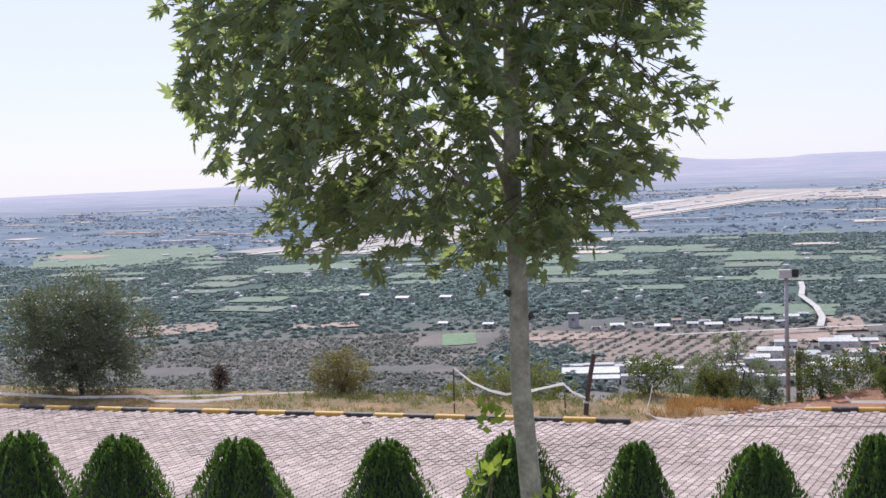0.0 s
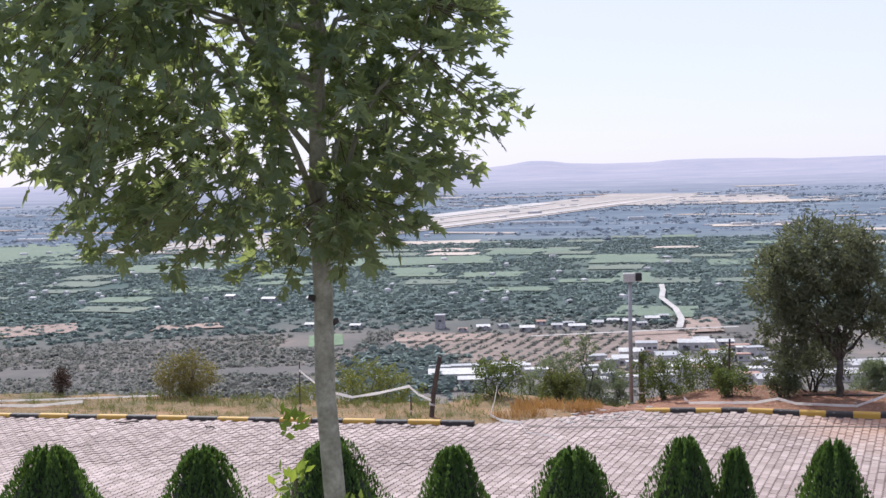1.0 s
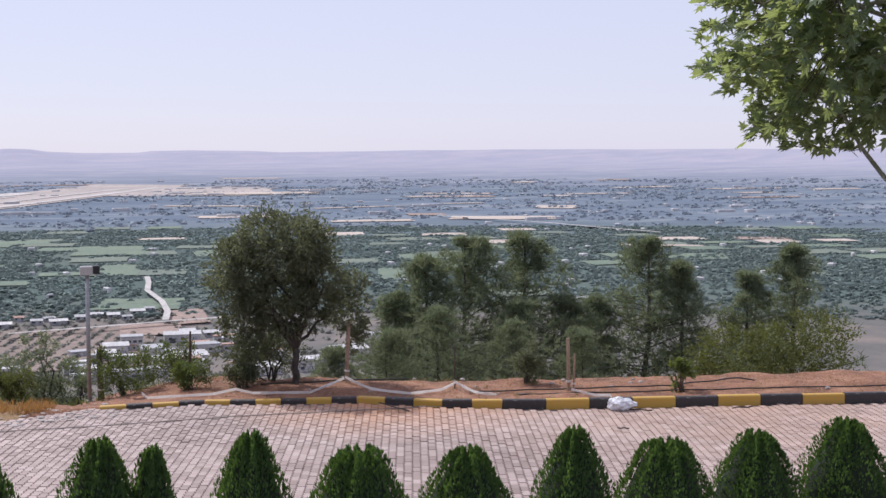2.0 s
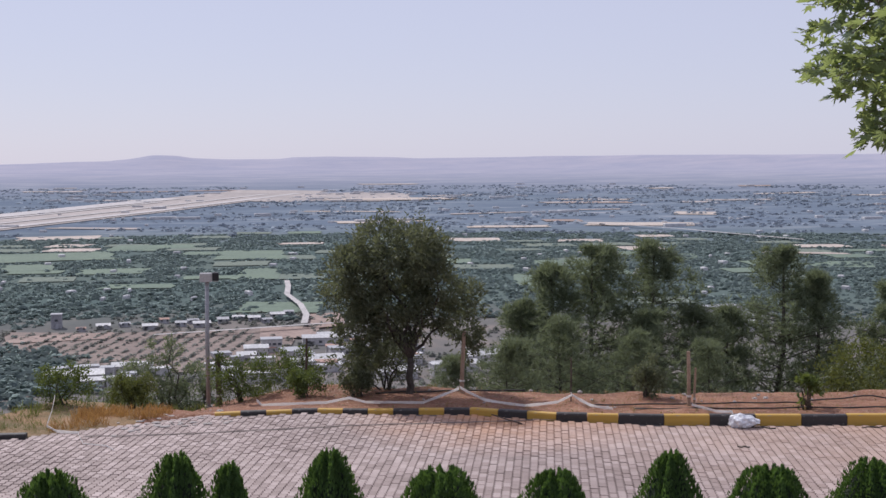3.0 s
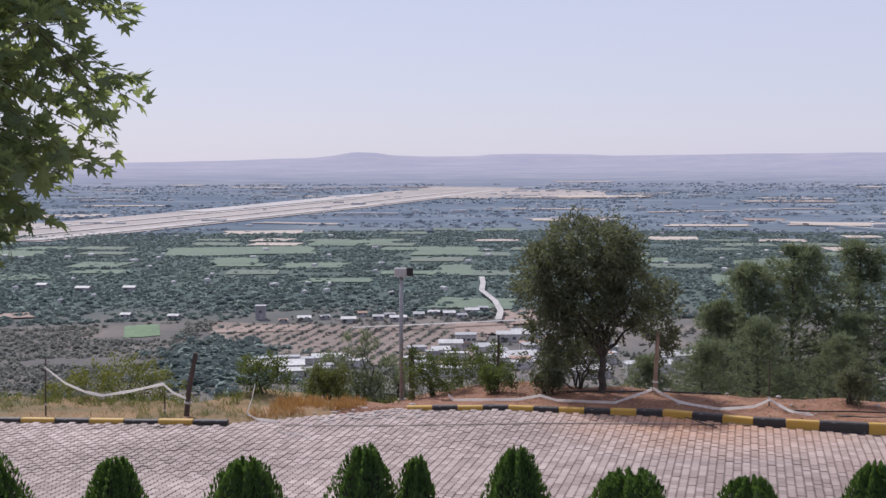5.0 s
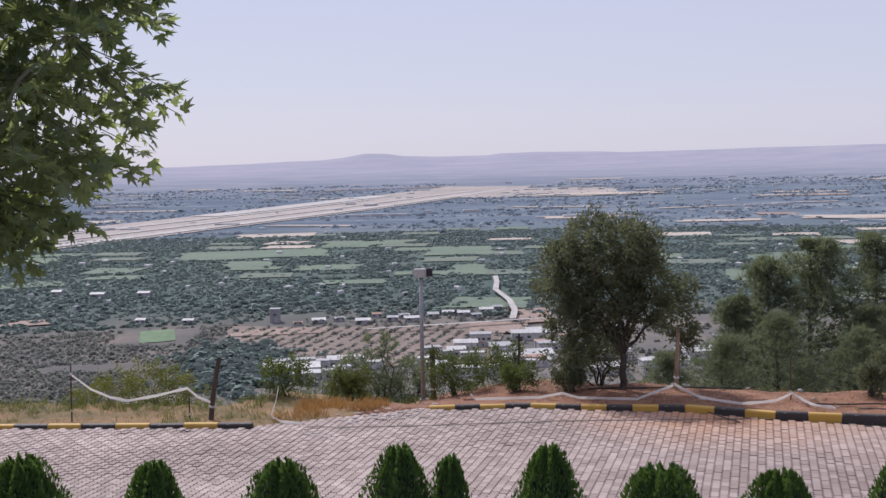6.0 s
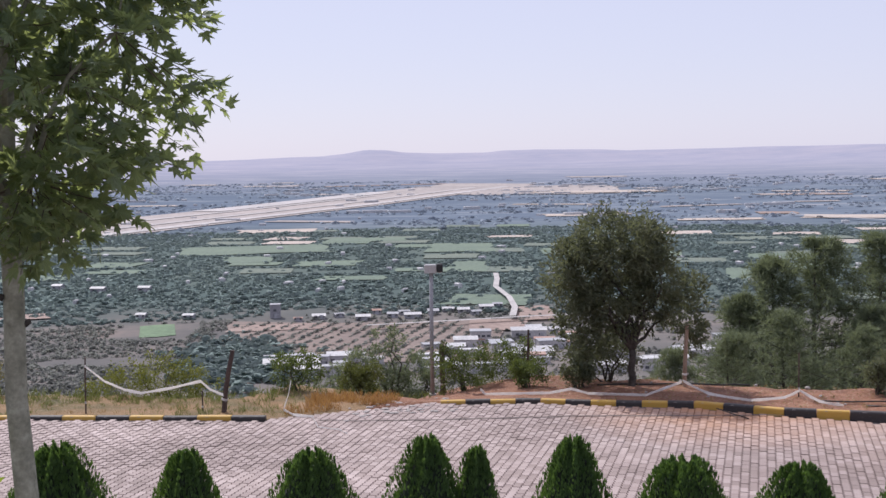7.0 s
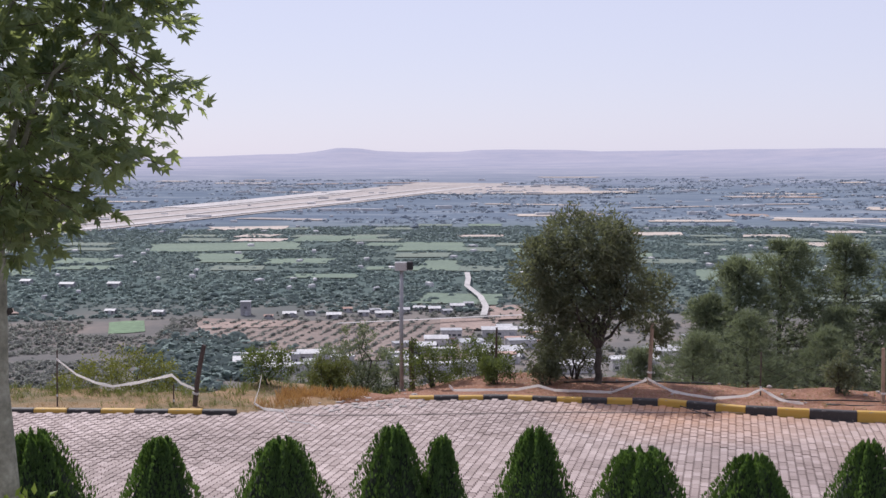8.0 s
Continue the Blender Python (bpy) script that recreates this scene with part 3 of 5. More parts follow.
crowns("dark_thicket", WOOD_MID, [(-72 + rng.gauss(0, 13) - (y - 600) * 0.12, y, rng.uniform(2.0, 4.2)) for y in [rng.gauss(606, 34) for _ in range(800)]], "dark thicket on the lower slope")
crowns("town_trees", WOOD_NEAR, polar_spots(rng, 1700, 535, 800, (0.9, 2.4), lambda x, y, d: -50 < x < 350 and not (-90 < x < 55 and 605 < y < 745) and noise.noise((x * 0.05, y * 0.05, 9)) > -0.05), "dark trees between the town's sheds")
olives = []
for i in range(-16, 15):
    for j in range(42):
        x, y = -12 + i * 8.2 + j * 1.0 + 1.2 * math.sin(j * 0.2 + i) * 0.4 + rng.uniform(-.5, .5), 606 + j * 3.3 + rng.uniform(-.7, .7)
        if -88 + (745 - y) * 0.2 < x < 58 - (745 - y) * 0.12 and rng.random() > 0.14 and not (45 < x and y > 695):
            olives.append((x, y, rng.uniform(1.2, 2.3)))
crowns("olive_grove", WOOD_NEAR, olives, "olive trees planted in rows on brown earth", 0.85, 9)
for k in range(46):
    d, az = rng.uniform(1650, 3400), radians(rng.uniform(-42, 30))
    x, y = -d * math.sin(az), d * math.cos(az)
    if not -230 < (x + 300) * 0.9068 - (y - 1700) * 0.4217 < 90:
        patch("plain_plot", rng.choice((FIELD_TAN, AIRFIELD, FIELD_RED)), x, y, rng.uniform(50, 170), rng.uniform(25, 60), rng.uniform(-12, 25), "thin pale bare strip on the distant plain", "field", 1.0, 0.3)


# ---- buildings of the town ----
def building(x, y, w, d, h, turn, wall, roof, pitched, name="shed", label="", category="building", bays=3):
    ob = thing(name, label, category, (x, y, terrain(x, y) - 0.3))
    ob.rotation_euler = (0, 0, radians(turn))
    m = Mesh()
    m.box(-w / 2, w / 2, -d / 2, d / 2, 0, h + 0.3)
    part("wall", m, wall, ob)
    m = Mesh()
    if pitched:
        o, z = 0.5, h + 0.3
        vs = [(-w / 2 - o, -d / 2 - o, z), (w / 2 + o, -d / 2 - o, z), (w / 2 + o, d / 2 + o, z), (-w / 2 - o, d / 2 + o, z), (-w / 2 - o, 0, z + d * 0.16), (w / 2 + o, 0, z + d * 0.16)]
        m.add(vs, [(0, 1, 5, 4), (2, 3, 4, 5), (0, 4, 3), (1, 2, 5), (3, 2, 1, 0)])
    else:
        m.box(-w / 2 - 0.3, w / 2 + 0.3, -d / 2 - 0.3, d / 2 + 0.3, h + 0.3, h + 0.75, bevel=0.1)
    part("roof", m, roof, ob)
    pane = Mesh()
    pane.box(-0.9, 0.9, -0.12, 0.0, 0, 1.3)
    data = pane.data("window", DARK_OPENING)
    for s in range(max(1, int(h / 3.2))):
        for i in range(bays):
            p = part("window", data, None, ob)
            p.location = (-w / 2 + (i + 0.5) * w / bays, -d / 2, 1.4 + 3.0 * s)
    dr = Mesh()
    dr.box(w / 2 - 3.6, w / 2 - 1.4, -d / 2 - 0.14, -d / 2, 0.3, 2.9)
    part("door", dr, ROOF_GREY, ob)
    return ob


SHED = "long whitewashed shed with a pale sheet roof in the valley town"
for x, y, w, d, h, t in ((79, 680, 19, 9, 4, -3), (73, 606, 17, 12, 4, 8), (70, 588, 16, 8, 3.5, 8), (42, 645, 12, 9, 5, -2), (-44, 588, 26, 12, 3.5, 4), (-20, 606, 16, 9, 4, 2),
                         (36, 628, 9, 8, 4, 0), (130, 572, 22, 10, 4, 6), (100, 560, 18, 10, 4, 4), (150, 600, 20, 12, 4, 10), (-36, 572, 12, 7, 3, 5)):
    building(x, y, w, d, h, t, WALL_WHITE, ROOF_WHITE, True, "shed", SHED)
for x, y, w, d, h, t in ((51, 660, 11, 9, 7, -2), (60, 640, 12, 9, 4, 3), (46, 566, 8, 6, 4, 4), (22, 585, 9, 7, 4, 0), (64, 622, 10, 8, 4, 5), (86, 640, 14, 9, 4, 5), (312, 700, 11, 9, 9, 12), (322, 660, 18, 10, 6, 12),
                         (335, 720, 22, 10, 6, 14), (180, 640, 16, 10, 5, 10)):
    building(x, y, w, d, h, t, WALL_WHITE, ROOF_GREY, False, "flat_house", "white flat-roofed house in the valley town", bays=4)
for x, y, w, d, h, t in ((-13, 752, 12, 7, 3, 2), (5, 760, 9, 6, 3, -3), (30, 768, 9, 7, 3.2, 0), (17, 756, 14, 7, 3, 3), (64, 782, 12, 7, 3.2, 2), (49, 772, 10, 7, 3, 0), (-40, 760, 11, 7, 2.6, 4),
                         (-150, 776, 8, 6, 3, -6), (-120, 770, 9, 6, 3, -8), (84, 700, 12, 6, 3, 4), (96, 690, 12, 7, 3, 4), (-5, 775, 7, 5, 3, 9), (12, 770, 9, 5, 2.6, 12), (40, 778, 10, 6, 2.6, -8), (56, 762, 8, 5, 3, 14), (-28, 765, 8, 5, 2.4, 18), (72, 792, 8, 5, 3, 0), (-52, 752, 7, 4, 2.4, 0), (-172, 905, 12, 7, 4, -8), (-205, 905, 14, 7, 4, -8), (-240, 930, 10, 7, 4, -10)):
    building(x, y, w * 0.7, d, h * 0.8, t, WALL_GREY, ROOF_TILE if w < 8 else ROOF_GREY if w < 10 or y > 800 else ROOF_WHITE, True, "low_house", "low grey-walled farmhouse at the edge of the valley", bays=2)
for i in range(34):
    x, y = rng.uniform(18, 128), rng.uniform(556, 668)
    building(x, y, rng.uniform(5, 12), rng.uniform(4, 8), rng.uniform(2.5, 5.5), rng.uniform(-6, 14), rng.choice((WALL_WHITE, WALL_WHITE, WALL_GREY)), rng.choice((ROOF_WHITE, ROOF_WHITE, ROOF_GREY, ROOF_TILE)), False,
             "workshop", "small flat-roofed workshop among the town's sheds", bays=2)
for i in range(9):
    building(-52 + i * 5.5 + rng.uniform(-2, 2), rng.uniform(562, 606), rng.uniform(6, 14), 6, rng.uniform(3, 4.5), rng.uniform(-5, 8), WALL_WHITE, rng.choice((ROOF_WHITE, ROOF_GREY)), False,
             "workshop", "small flat-roofed workshop below the thicket", bays=2)
tower = building(-67, 768, 6, 6, 8, 0, WALL_GREY, ROOF_GREY, False, "silo_house", "tall grey tower house above the olive grove", bays=1)

white = []
for i in range(280):
    d = rng.choice((rng.uniform(850, 1300), rng.uniform(1500, 3400), rng.uniform(1500, 3400)))
    az = radians(rng.uniform(-40, 28))
    white.append((-d * math.sin(az), d * math.cos(az), d))
specks = Mesh()
for x, y, d in white:
    w, l, h = rng.uniform(0.8, 2.2) * (d / 900) ** 1.3, rng.uniform(2, 4), rng.uniform(0.8, 1.6) * (1 + d / 3000)
    specks.box(-w, w, -l, l, -1, h + 1.0, pose(x, y, terrain(x, y), 0, 0, rng.uniform(-30, 30)), 0.5)
for k in range(36):
    d, az = rng.uniform(1750, 3300), radians(rng.uniform(-40, 24))
    x, y = -d * math.sin(az), d * math.cos(az)
    for q in range(rng.randint(1, 3)):
        specks.box(-rng.uniform(6, 22), rng.uniform(6, 22), -4, 4, -1, rng.uniform(3, 5), pose(x + q * 34, y + rng.uniform(-40, 40), terrain(x, y), 0, 0, rng.uniform(-15, 15)), 0.5)
tagged(part("far_farm_buildings", specks, ROOF_WHITE), "small white farm buildings dotted over the far plain", "buildings", kind="stuff")


# ---- trees and bushes ----
def bend(a, b, rng, wobble, n=5):
    a, b = Vector(a), Vector(b)
    pts = []
    for i in range(n + 1):
        f = i / n
        s = math.sin(f * math.pi) * wobble
        pts.append(a.lerp(b, f) + Vector((rng.uniform(-s, s), rng.uniform(-s, s), rng.uniform(-s, s) * 0.6)))
    return pts


def plane_tree(at, height, seed, spread, label):
    """Young plane: pale trunk, arched limbs, twigs with lobed leaves."""
    rng = random.Random(seed)
    nr = np.random.default_rng(seed)
    ob = thing("plane_tree", label, "tree", at, "plane trees by the hedge")
    m = Mesh()
    pts = [(0.03, 0, -0.1), (0.04, 0, 0.8), (0.03, 0, 1.6), (0.03, 0.01, 2.1), (-0.005, 0, 2.7), (0.0, 0.01, 3.2), (-0.01, 0, 3.7), (0.02, 0.02, height - 1.2), (0.0, 0.0, height - 0.3)]
    m.tube([Vector(p) for p in pts], [0.075, 0.066, 0.06, 0.057, 0.052, 0.05, 0.046, 0.03, 0.008], 14)
    trunk = part("trunk", m, BARK_PLANE, ob, smooth=True)
    knots = Mesh()
    for z, a in ((3.05, 0.4), (3.18, 3.5), (2.42, 2.0)):
        c = Vector((0.045 * math.cos(a), 0.045 * math.sin(a), z))
        knots.tube([c, c + Vector((0.03 * math.cos(a), 0.03 * math.sin(a), 0.012))], [0.02, 0.012], 8)
    part("knot", knots, BARK_DARK, trunk)
    cx, cy, cz = spread["centre"]
    rx, ry, rz = spread["radii"]
    spots, dirs, norms = [], [], []
    limbs = []
    for i in range(15):
        a = i * 2.4 + rng.uniform(-.3, .3)
        z0 = 3.35 + i * (height - 4.3) / 15
        lift = rng.uniform(-0.25, 0.75)
        tip = Vector((cx + rx * 0.72 * math.cos(a), cy + ry * 0.72 * math.sin(a), cz + rz * 0.7 * lift))
        path = bend((0, 0, z0), tip, rng, 0.1, 6)
        lm = Mesh()
        lm.tube(path, [0.019 * (1 - k / 8) for k in range(7)], 7)
        limbs.append((part("limb", lm, BARK_PLANE, ob, smooth=True), path))
    twigs = Mesh()
    for k in range(1480):
        a, f, r = rng.uniform(0, 6.2832), rng.random(), rng.uniform(0.14, 1.0) ** 0.5
        wide = lerp([(0, 0.72), (0.12, 0.98), (0.5, 1.0), (0.65, 0.9), (0.8, 0.72), (1, 0.3)], f) * r * (1 + 0.08 * math.sin(3 * a + seed + 5 * f))
        u = Vector((math.cos(a), math.sin(a), f - 0.4)).normalized()
        tip = Vector((cx + rx * wide * math.cos(a), cy + ry * wide * math.sin(a), 0))
        low = spread["floor"] + 0.42 * max(0, math.hypot(tip.x + 0.35, tip.y) - 0.35) + 0.14 * noise.noise((tip.x * 2, tip.y * 2, seed))
        tip.z = low + (cz + rz - low) * f
        _, path = limbs[rng.randrange(len(limbs))]
        start = min((p for _, q in limbs for p in q[2:]), key=lambda p: (p - tip).length)
        if (tip - start).length > 0.42:
            start = tip + (start - tip).normalized() * 0.42
        tw = bend(start, tip, rng, 0.03, 2)
        twigs.tube(tw, [0.003, 0.0022, 0.0015], 4, False)
        out = (tip - start).normalized() if (tip - start).length > 0.02 else u
        for j in range(9):
            f = 0.35 + 0.65 * (j + rng.random()) / 9
            p = start.lerp(tip, f)
            d = (out * 0.7 + Vector(unit(nr, 1)[0]) * 0.7 + Vector((0, 0, 0.2))).normalized()
            spots.append(p + d * 0.02)
            dirs.append(d)
            norms.append(Vector((0, 0, 1)) * 0.9 + Vector(unit(nr, 1)[0]) * 0.8)
    tagged(part("twigwork", twigs, TWIG, ob), kind="stuff")
    spots, dirs, norms = (np.array([tuple(v) for v in q]) for q in (spots, dirs, norms))
    size = nr.uniform(0.05, 0.108, len(spots))
    far = np.argsort(spots[:, 1])
    near, rest = far[:240], far[240:]
    part("crown", scatter(*PALM_LEAF, spots[rest], dirs[rest], norms[rest], size[rest]), LEAF_PLANE, ob)
    leaf = Mesh()
    leaf.add([(x, y, z) for x, y, z in PALM_LEAF[0]], PALM_LEAF[1])
    data = leaf.data("leaf", LEAF_PLANE)
    for i in near:
        o = part("leaf", data, None, ob)
        y = Vector(dirs[i]).normalized()
        x = y.cross(Vector(norms[i])).normalized()
        o.matrix_local = Matrix.Translation(spots[i]) @ Matrix((x, y, x.cross(y))).transposed().to_4x4() @ Matrix.Scale(size[i], 4)
    return ob


def leafy(name, label, category, at, lumps, leaves, shape, size, mat, seed, stems=5, bark=BARK_DARK, trunk=None, group="", droop=0.0, per=50):
    """A broadleaf tree or bush: stems from the foot, leaves in lumps with gaps."""
    rng = random.Random(seed)
    nr = np.random.default_rng(seed)
    ob = thing(name, label, category, at, group)
    vol = [a * b * c for _, _, _, a, b, c in lumps]
    spots, dirs = [], []
    ends = []
    for (x, y, z, a, b, c), v in zip(lumps, vol):
        n = int(leaves * v / sum(vol))
        tufts = max(4, n // per)
        u = unit(nr, tufts) * (nr.random(tufts) ** 0.38)[:, None] * np.array([a, b, c]) + np.array([x, y, z])
        ends += [Vector(p) for p in u[:: max(1, tufts // 6)]]
        for p in u:
            out = (p - np.array([x, y, z])) / np.array([a, b, c])
            k = per
            q = p + nr.normal(size=(k, 3)) * 0.062 * (a + c) ** 0.5
            spots.append(q)
            dirs.append(out * 0.9 + unit(nr, k) * 0.9 + np.array([0, 0, 0.25 - droop]))
    spots, dirs = np.concatenate(spots), np.concatenate(dirs)
    part("crown", scatter(*shape, spots, dirs, unit(nr, len(spots)), nr.uniform(size[0], size[1], len(spots))), mat, ob)
    if trunk:
        fork, r = Vector(trunk[:3]), trunk[3]
        m = Mesh()
        m.tube(bend((0, 0, -0.15), fork, rng, 0.04, 5), [r * 1.3, r * 1.05, r, r * 0.95, r * 0.9, r * 0.85], 10)
        part("trunk", m, bark, ob, smooth=True)
        foot, r0 = fork, r * 0.6
    else:
        foot, r0 = Vector((0, 0, -0.1)), 0.018
    rng.shuffle(ends)
    if trunk:
        ends = [e for e in ends if e.z > trunk[2] * 1.9]
    for e in ends[:stems]:
        m = Mesh()
        f = foot + Vector((rng.uniform(-.05, .05), rng.uniform(-.05, .05), 0)) * (0 if trunk else 1)
        m.tube(bend(f, e, rng, 0.12 * (e - f).length, 6), [r0 * (1 - k / 7.5) for k in range(7)], 6)
        part("limb" if trunk else "stem", m, bark, ob, smooth=True)
    return ob


def pine(at, height, radius, seed, label, mat=NEEDLE, low=0.2):
    rng = random.Random(seed)
    nr = np.random.default_rng(seed)
    ob = thing("pine_tree", label, "tree", at, "pines below the brink")
    m = Mesh()
    top = Vector((rng.uniform(-.2, .2), 0, height))
    m.tube(bend((0, 0, -0.3), top, rng, 0.12, 8), [0.02 * height * (1 - k / 8.6) for k in range(9)], 8)
    part("trunk", m, BARK_DARK, ob, smooth=True)
    spots, dirs = [], []
    for k in range(23):
        for j in range(5):
            f = 0.99 - (0.99 - low) * min(1.0, max(0.0, (k + rng.uniform(-0.7, 0.7)) / 23)) ** 1.25
            a = rng.uniform(0, 6.283)
            ln = min(radius * 1.15, radius * 2.1 * (1.035 - f) ** 0.8) * rng.uniform(0.4, 1.2)
            s = Vector((0, 0, height * f))
            e = s + Vector((math.cos(a) * ln, math.sin(a) * ln, ln * rng.uniform(-0.05, 0.5)))
            path = bend(s, e, rng, 0.06 * ln, 4)
            b = Mesh()
            b.tube(path, [0.005 * height * (1 - q / 5.5) * (1.1 - f) for q in range(5)], 5)
            part("branch", b, BARK_DARK, ob)
            for q in range(18):
                g = 0.25 + 0.75 * rng.random()
                p = s.lerp(e, g) + Vector(unit(nr, 1)[0]) * (0.1 + 0.26 * ln * (1.2 - g))
                for _ in range(9):
                    spots.append(tuple(p))
                    dirs.append(tuple((e - s).normalized() * 0.5 + Vector((0, 0, 0.5)) + Vector(unit(nr, 1)[0])))
    for q in range(60):
        spots.append((top.x, top.y, height * rng.uniform(0.9, 1.0)))
        dirs.append(tuple(Vector((0, 0, 0.8)) + Vector(unit(nr, 1)[0])))
    spots, dirs = np.array(spots), np.array(dirs)
    needle = ([(-0.055, 0, 0), (0.055, 0, 0), (0, 1, 0)], [(0, 1, 2)])
    part("needles", scatter(*needle, spots, dirs, unit(nr, len(spots)), nr.uniform(0.2, 0.36, len(spots)) * min(1.0, at[1] / 38) ** 2), mat, ob)
    return ob


def thuja(name, seed, half, crest, peaks, height=2.0, twin=False):
    """Clipped thuja: a core painted near black for the shade inside, under upright plumes; half is the half-width 0.44
    m below the top, crest the share of it left at the top.
    """
    nr = np.random.default_rng(seed)
    ob = thing(name, "dense clipped dark-green thuja cone in the hedge row", "shrub", (0, 0, 0), "thuja row")
    ph = nr.uniform(0, 6.28, 4)
    cones = [(0, 0, height, half)] if not twin else [(-0.07, 0, height, half), (0.25, -0.03, height - 0.07, half * 0.7)]
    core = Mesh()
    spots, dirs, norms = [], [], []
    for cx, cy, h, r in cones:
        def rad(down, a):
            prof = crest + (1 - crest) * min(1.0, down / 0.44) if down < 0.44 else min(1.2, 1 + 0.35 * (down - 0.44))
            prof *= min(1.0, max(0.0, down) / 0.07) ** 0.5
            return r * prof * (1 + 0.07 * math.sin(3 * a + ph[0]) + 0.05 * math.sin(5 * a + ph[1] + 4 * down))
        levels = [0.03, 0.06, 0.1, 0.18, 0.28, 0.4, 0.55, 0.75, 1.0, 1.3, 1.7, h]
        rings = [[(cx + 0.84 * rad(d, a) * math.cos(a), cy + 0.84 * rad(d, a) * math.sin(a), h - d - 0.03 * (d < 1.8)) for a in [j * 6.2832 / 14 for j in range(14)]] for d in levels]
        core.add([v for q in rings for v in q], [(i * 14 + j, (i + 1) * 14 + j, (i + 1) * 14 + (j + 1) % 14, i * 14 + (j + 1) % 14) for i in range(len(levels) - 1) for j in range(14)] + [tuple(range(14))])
        for _ in range(int(15000 * r / 0.36)):
            d = 0.02 + (h - 0.02) * nr.random() ** 1.5
            a = nr.random() * 6.2832
            # upright plumes with dark folds between
            fold = math.sin(8 * a + ph[2] + 2.0 * math.sin(5 * d)) + 0.6 * math.sin(15 * a + ph[3] + 4 * d)
            q = rad(d, a) * (nr.uniform(0.88, 1.0) + 0.055 * fold)
            spots.append((cx + q * math.cos(a), cy + q * math.sin(a), h - d + 0.03 * fold))
            dirs.append((0.2 * math.cos(a) + nr.normal() * 0.13, 0.2 * math.sin(a) + nr.normal() * 0.13, 1.0))
            norms.append((math.cos(a + nr.normal() * 0.7), math.sin(a + nr.normal() * 0.7), 0.1))
        for k in range(peaks):
            a, q = k * 2.4 + ph[0], crest * r * (0.25 + 0.7 * nr.random())
            tip = h + nr.uniform(-0.05, 0.045)
            for j in range(110):
                f = nr.random()
                w = 0.045 * (1 - f) ** 0.7
                spots.append((cx + q * math.cos(a) + nr.normal() * w, cy + q * math.sin(a) + nr.normal() * w, tip - 0.2 + 0.17 * f))
                dirs.append((nr.normal() * 0.12, nr.normal() * 0.12, 1.0))
                norms.append((nr.normal(), nr.normal(), 0.1))
    part("shade_core", core, THUJA_CORE, ob, smooth=True)
    spots, dirs, norms = np.array(spots), np.array(dirs), np.array(norms)
    part("foliage", scatter(*SPRAY, spots, dirs, norms, nr.uniform(0.022, 0.045, len(spots))), THUJA, ob)
    return ob


def tufts(name, label, mat, spots, size, seed, blades=9):
    """Grass, too fine to count: bent blades in tufts."""
    nr = np.random.default_rng(seed)
    p = np.repeat(np.array(spots), blades, axis=0)
    p[:, :2] += nr.normal(size=(len(p), 2)) * 0.03
    d = unit(nr, len(p)) * 0.55 + np.array([0, 0, 1.0])
    ob = part(name, scatter(*BLADE, p, d, unit(nr, len(p)), nr.uniform(size[0], size[1], len(p))), mat)
    return tagged(ob, label, "grass", kind="stuff")


plane_tree((-0.60, 4.3, 0), 6.3, 7, {"centre": (-0.39, 0.0, 4.75), "radii": (1.38, 1.36, 1.5), "floor": 3.22},
           "young plane tree with a pale smooth trunk and lobed leaves")
plane_tree((6.5, 5.0, 0), 6.3, 12, {"centre": (0.0, 0.0, 4.75), "radii": (1.38, 1.38, 1.5), "floor": 3.72},
           "leafy young plane tree with sunlit yellow-green edges")

# sprouts at the foot of the first plane tree
leafy("plane_sprout", "light-green sucker shoots at the plane's foot", "shrub", (-0.66, 4.2, 0),
      [(-0.1, -0.02, 2.5, 0.06, 0.06, 0.14), (-0.12, 0, 2.2, 0.08, 0.08, 0.16), (0.24, -0.05, 2.1, 0.1, 0.08, 0.12), (-0.15, -0.1, 1.9, 0.18, 0.12, 0.16), (0.25, 0.0, 1.85, 0.15, 0.12, 0.2), (-0.1, 0.0, 1.2, 0.2, 0.2, 0.5)],
      230, OVAL_LEAF, (0.045, 0.09), LEAF_SPROUT, 31, 6, TWIG, per=6)

# hedge of clipped thujas
FIRST = [thuja("thuja", 101, 0.375, 0.27, 5), thuja("thuja", 102, 0.27, 0.22, 3), thuja("thuja", 103, 0.335, 0.27, 4), thuja("thuja", 105, 0.26, 0.24, 4), thuja("thuja", 106, 0.35, 0.38, 7), thuja("thuja", 107, 0.33, 0.28, 5)]
TWIN = thuja("thuja", 104, 0.26, 0.23, 3, twin=True)
tagged(TWIN, "dark-green thuja with a second smaller peak")
ROW = [(-4.5, 2.06, 0), (-3.75, 2.03, 0), (-2.82, 2.03, 0), (-1.78, 2.01, 2), (-0.92, 2.05, 0), (-0.09, 2.01, 1), (0.69, 1.98, 2),
       (2.36, 2.01, 3), (3.06, 1.87, 4), (3.83, 1.81, 5), (4.64, 1.88, 1), (5.32, 1.76, 4), (6.1, 1.75, 5), (6.9, 1.78, 2), (7.7, 1.76, 4), (8.5, 1.75, 5)]
firsts = {}
for i, (x, top, k) in enumerate(ROW):
    m = pose(x, 6.08 + 0.04 * math.sin(i * 2.1), 0, 0, 0, (i * 77) % 360) @ Matrix.Diagonal((1.0, 1.0, top / 2.035, 1))
    if k in firsts:
        copy_thing(FIRST[k], m)
    else:
        firsts[k] = m
for k, m in firsts.items():
    FIRST[k].matrix_basis = m
TWIN.matrix_basis = pose(1.49, 6.15, 0) @ Matrix.Diagonal((1.0, 1.0, 1.0, 1))

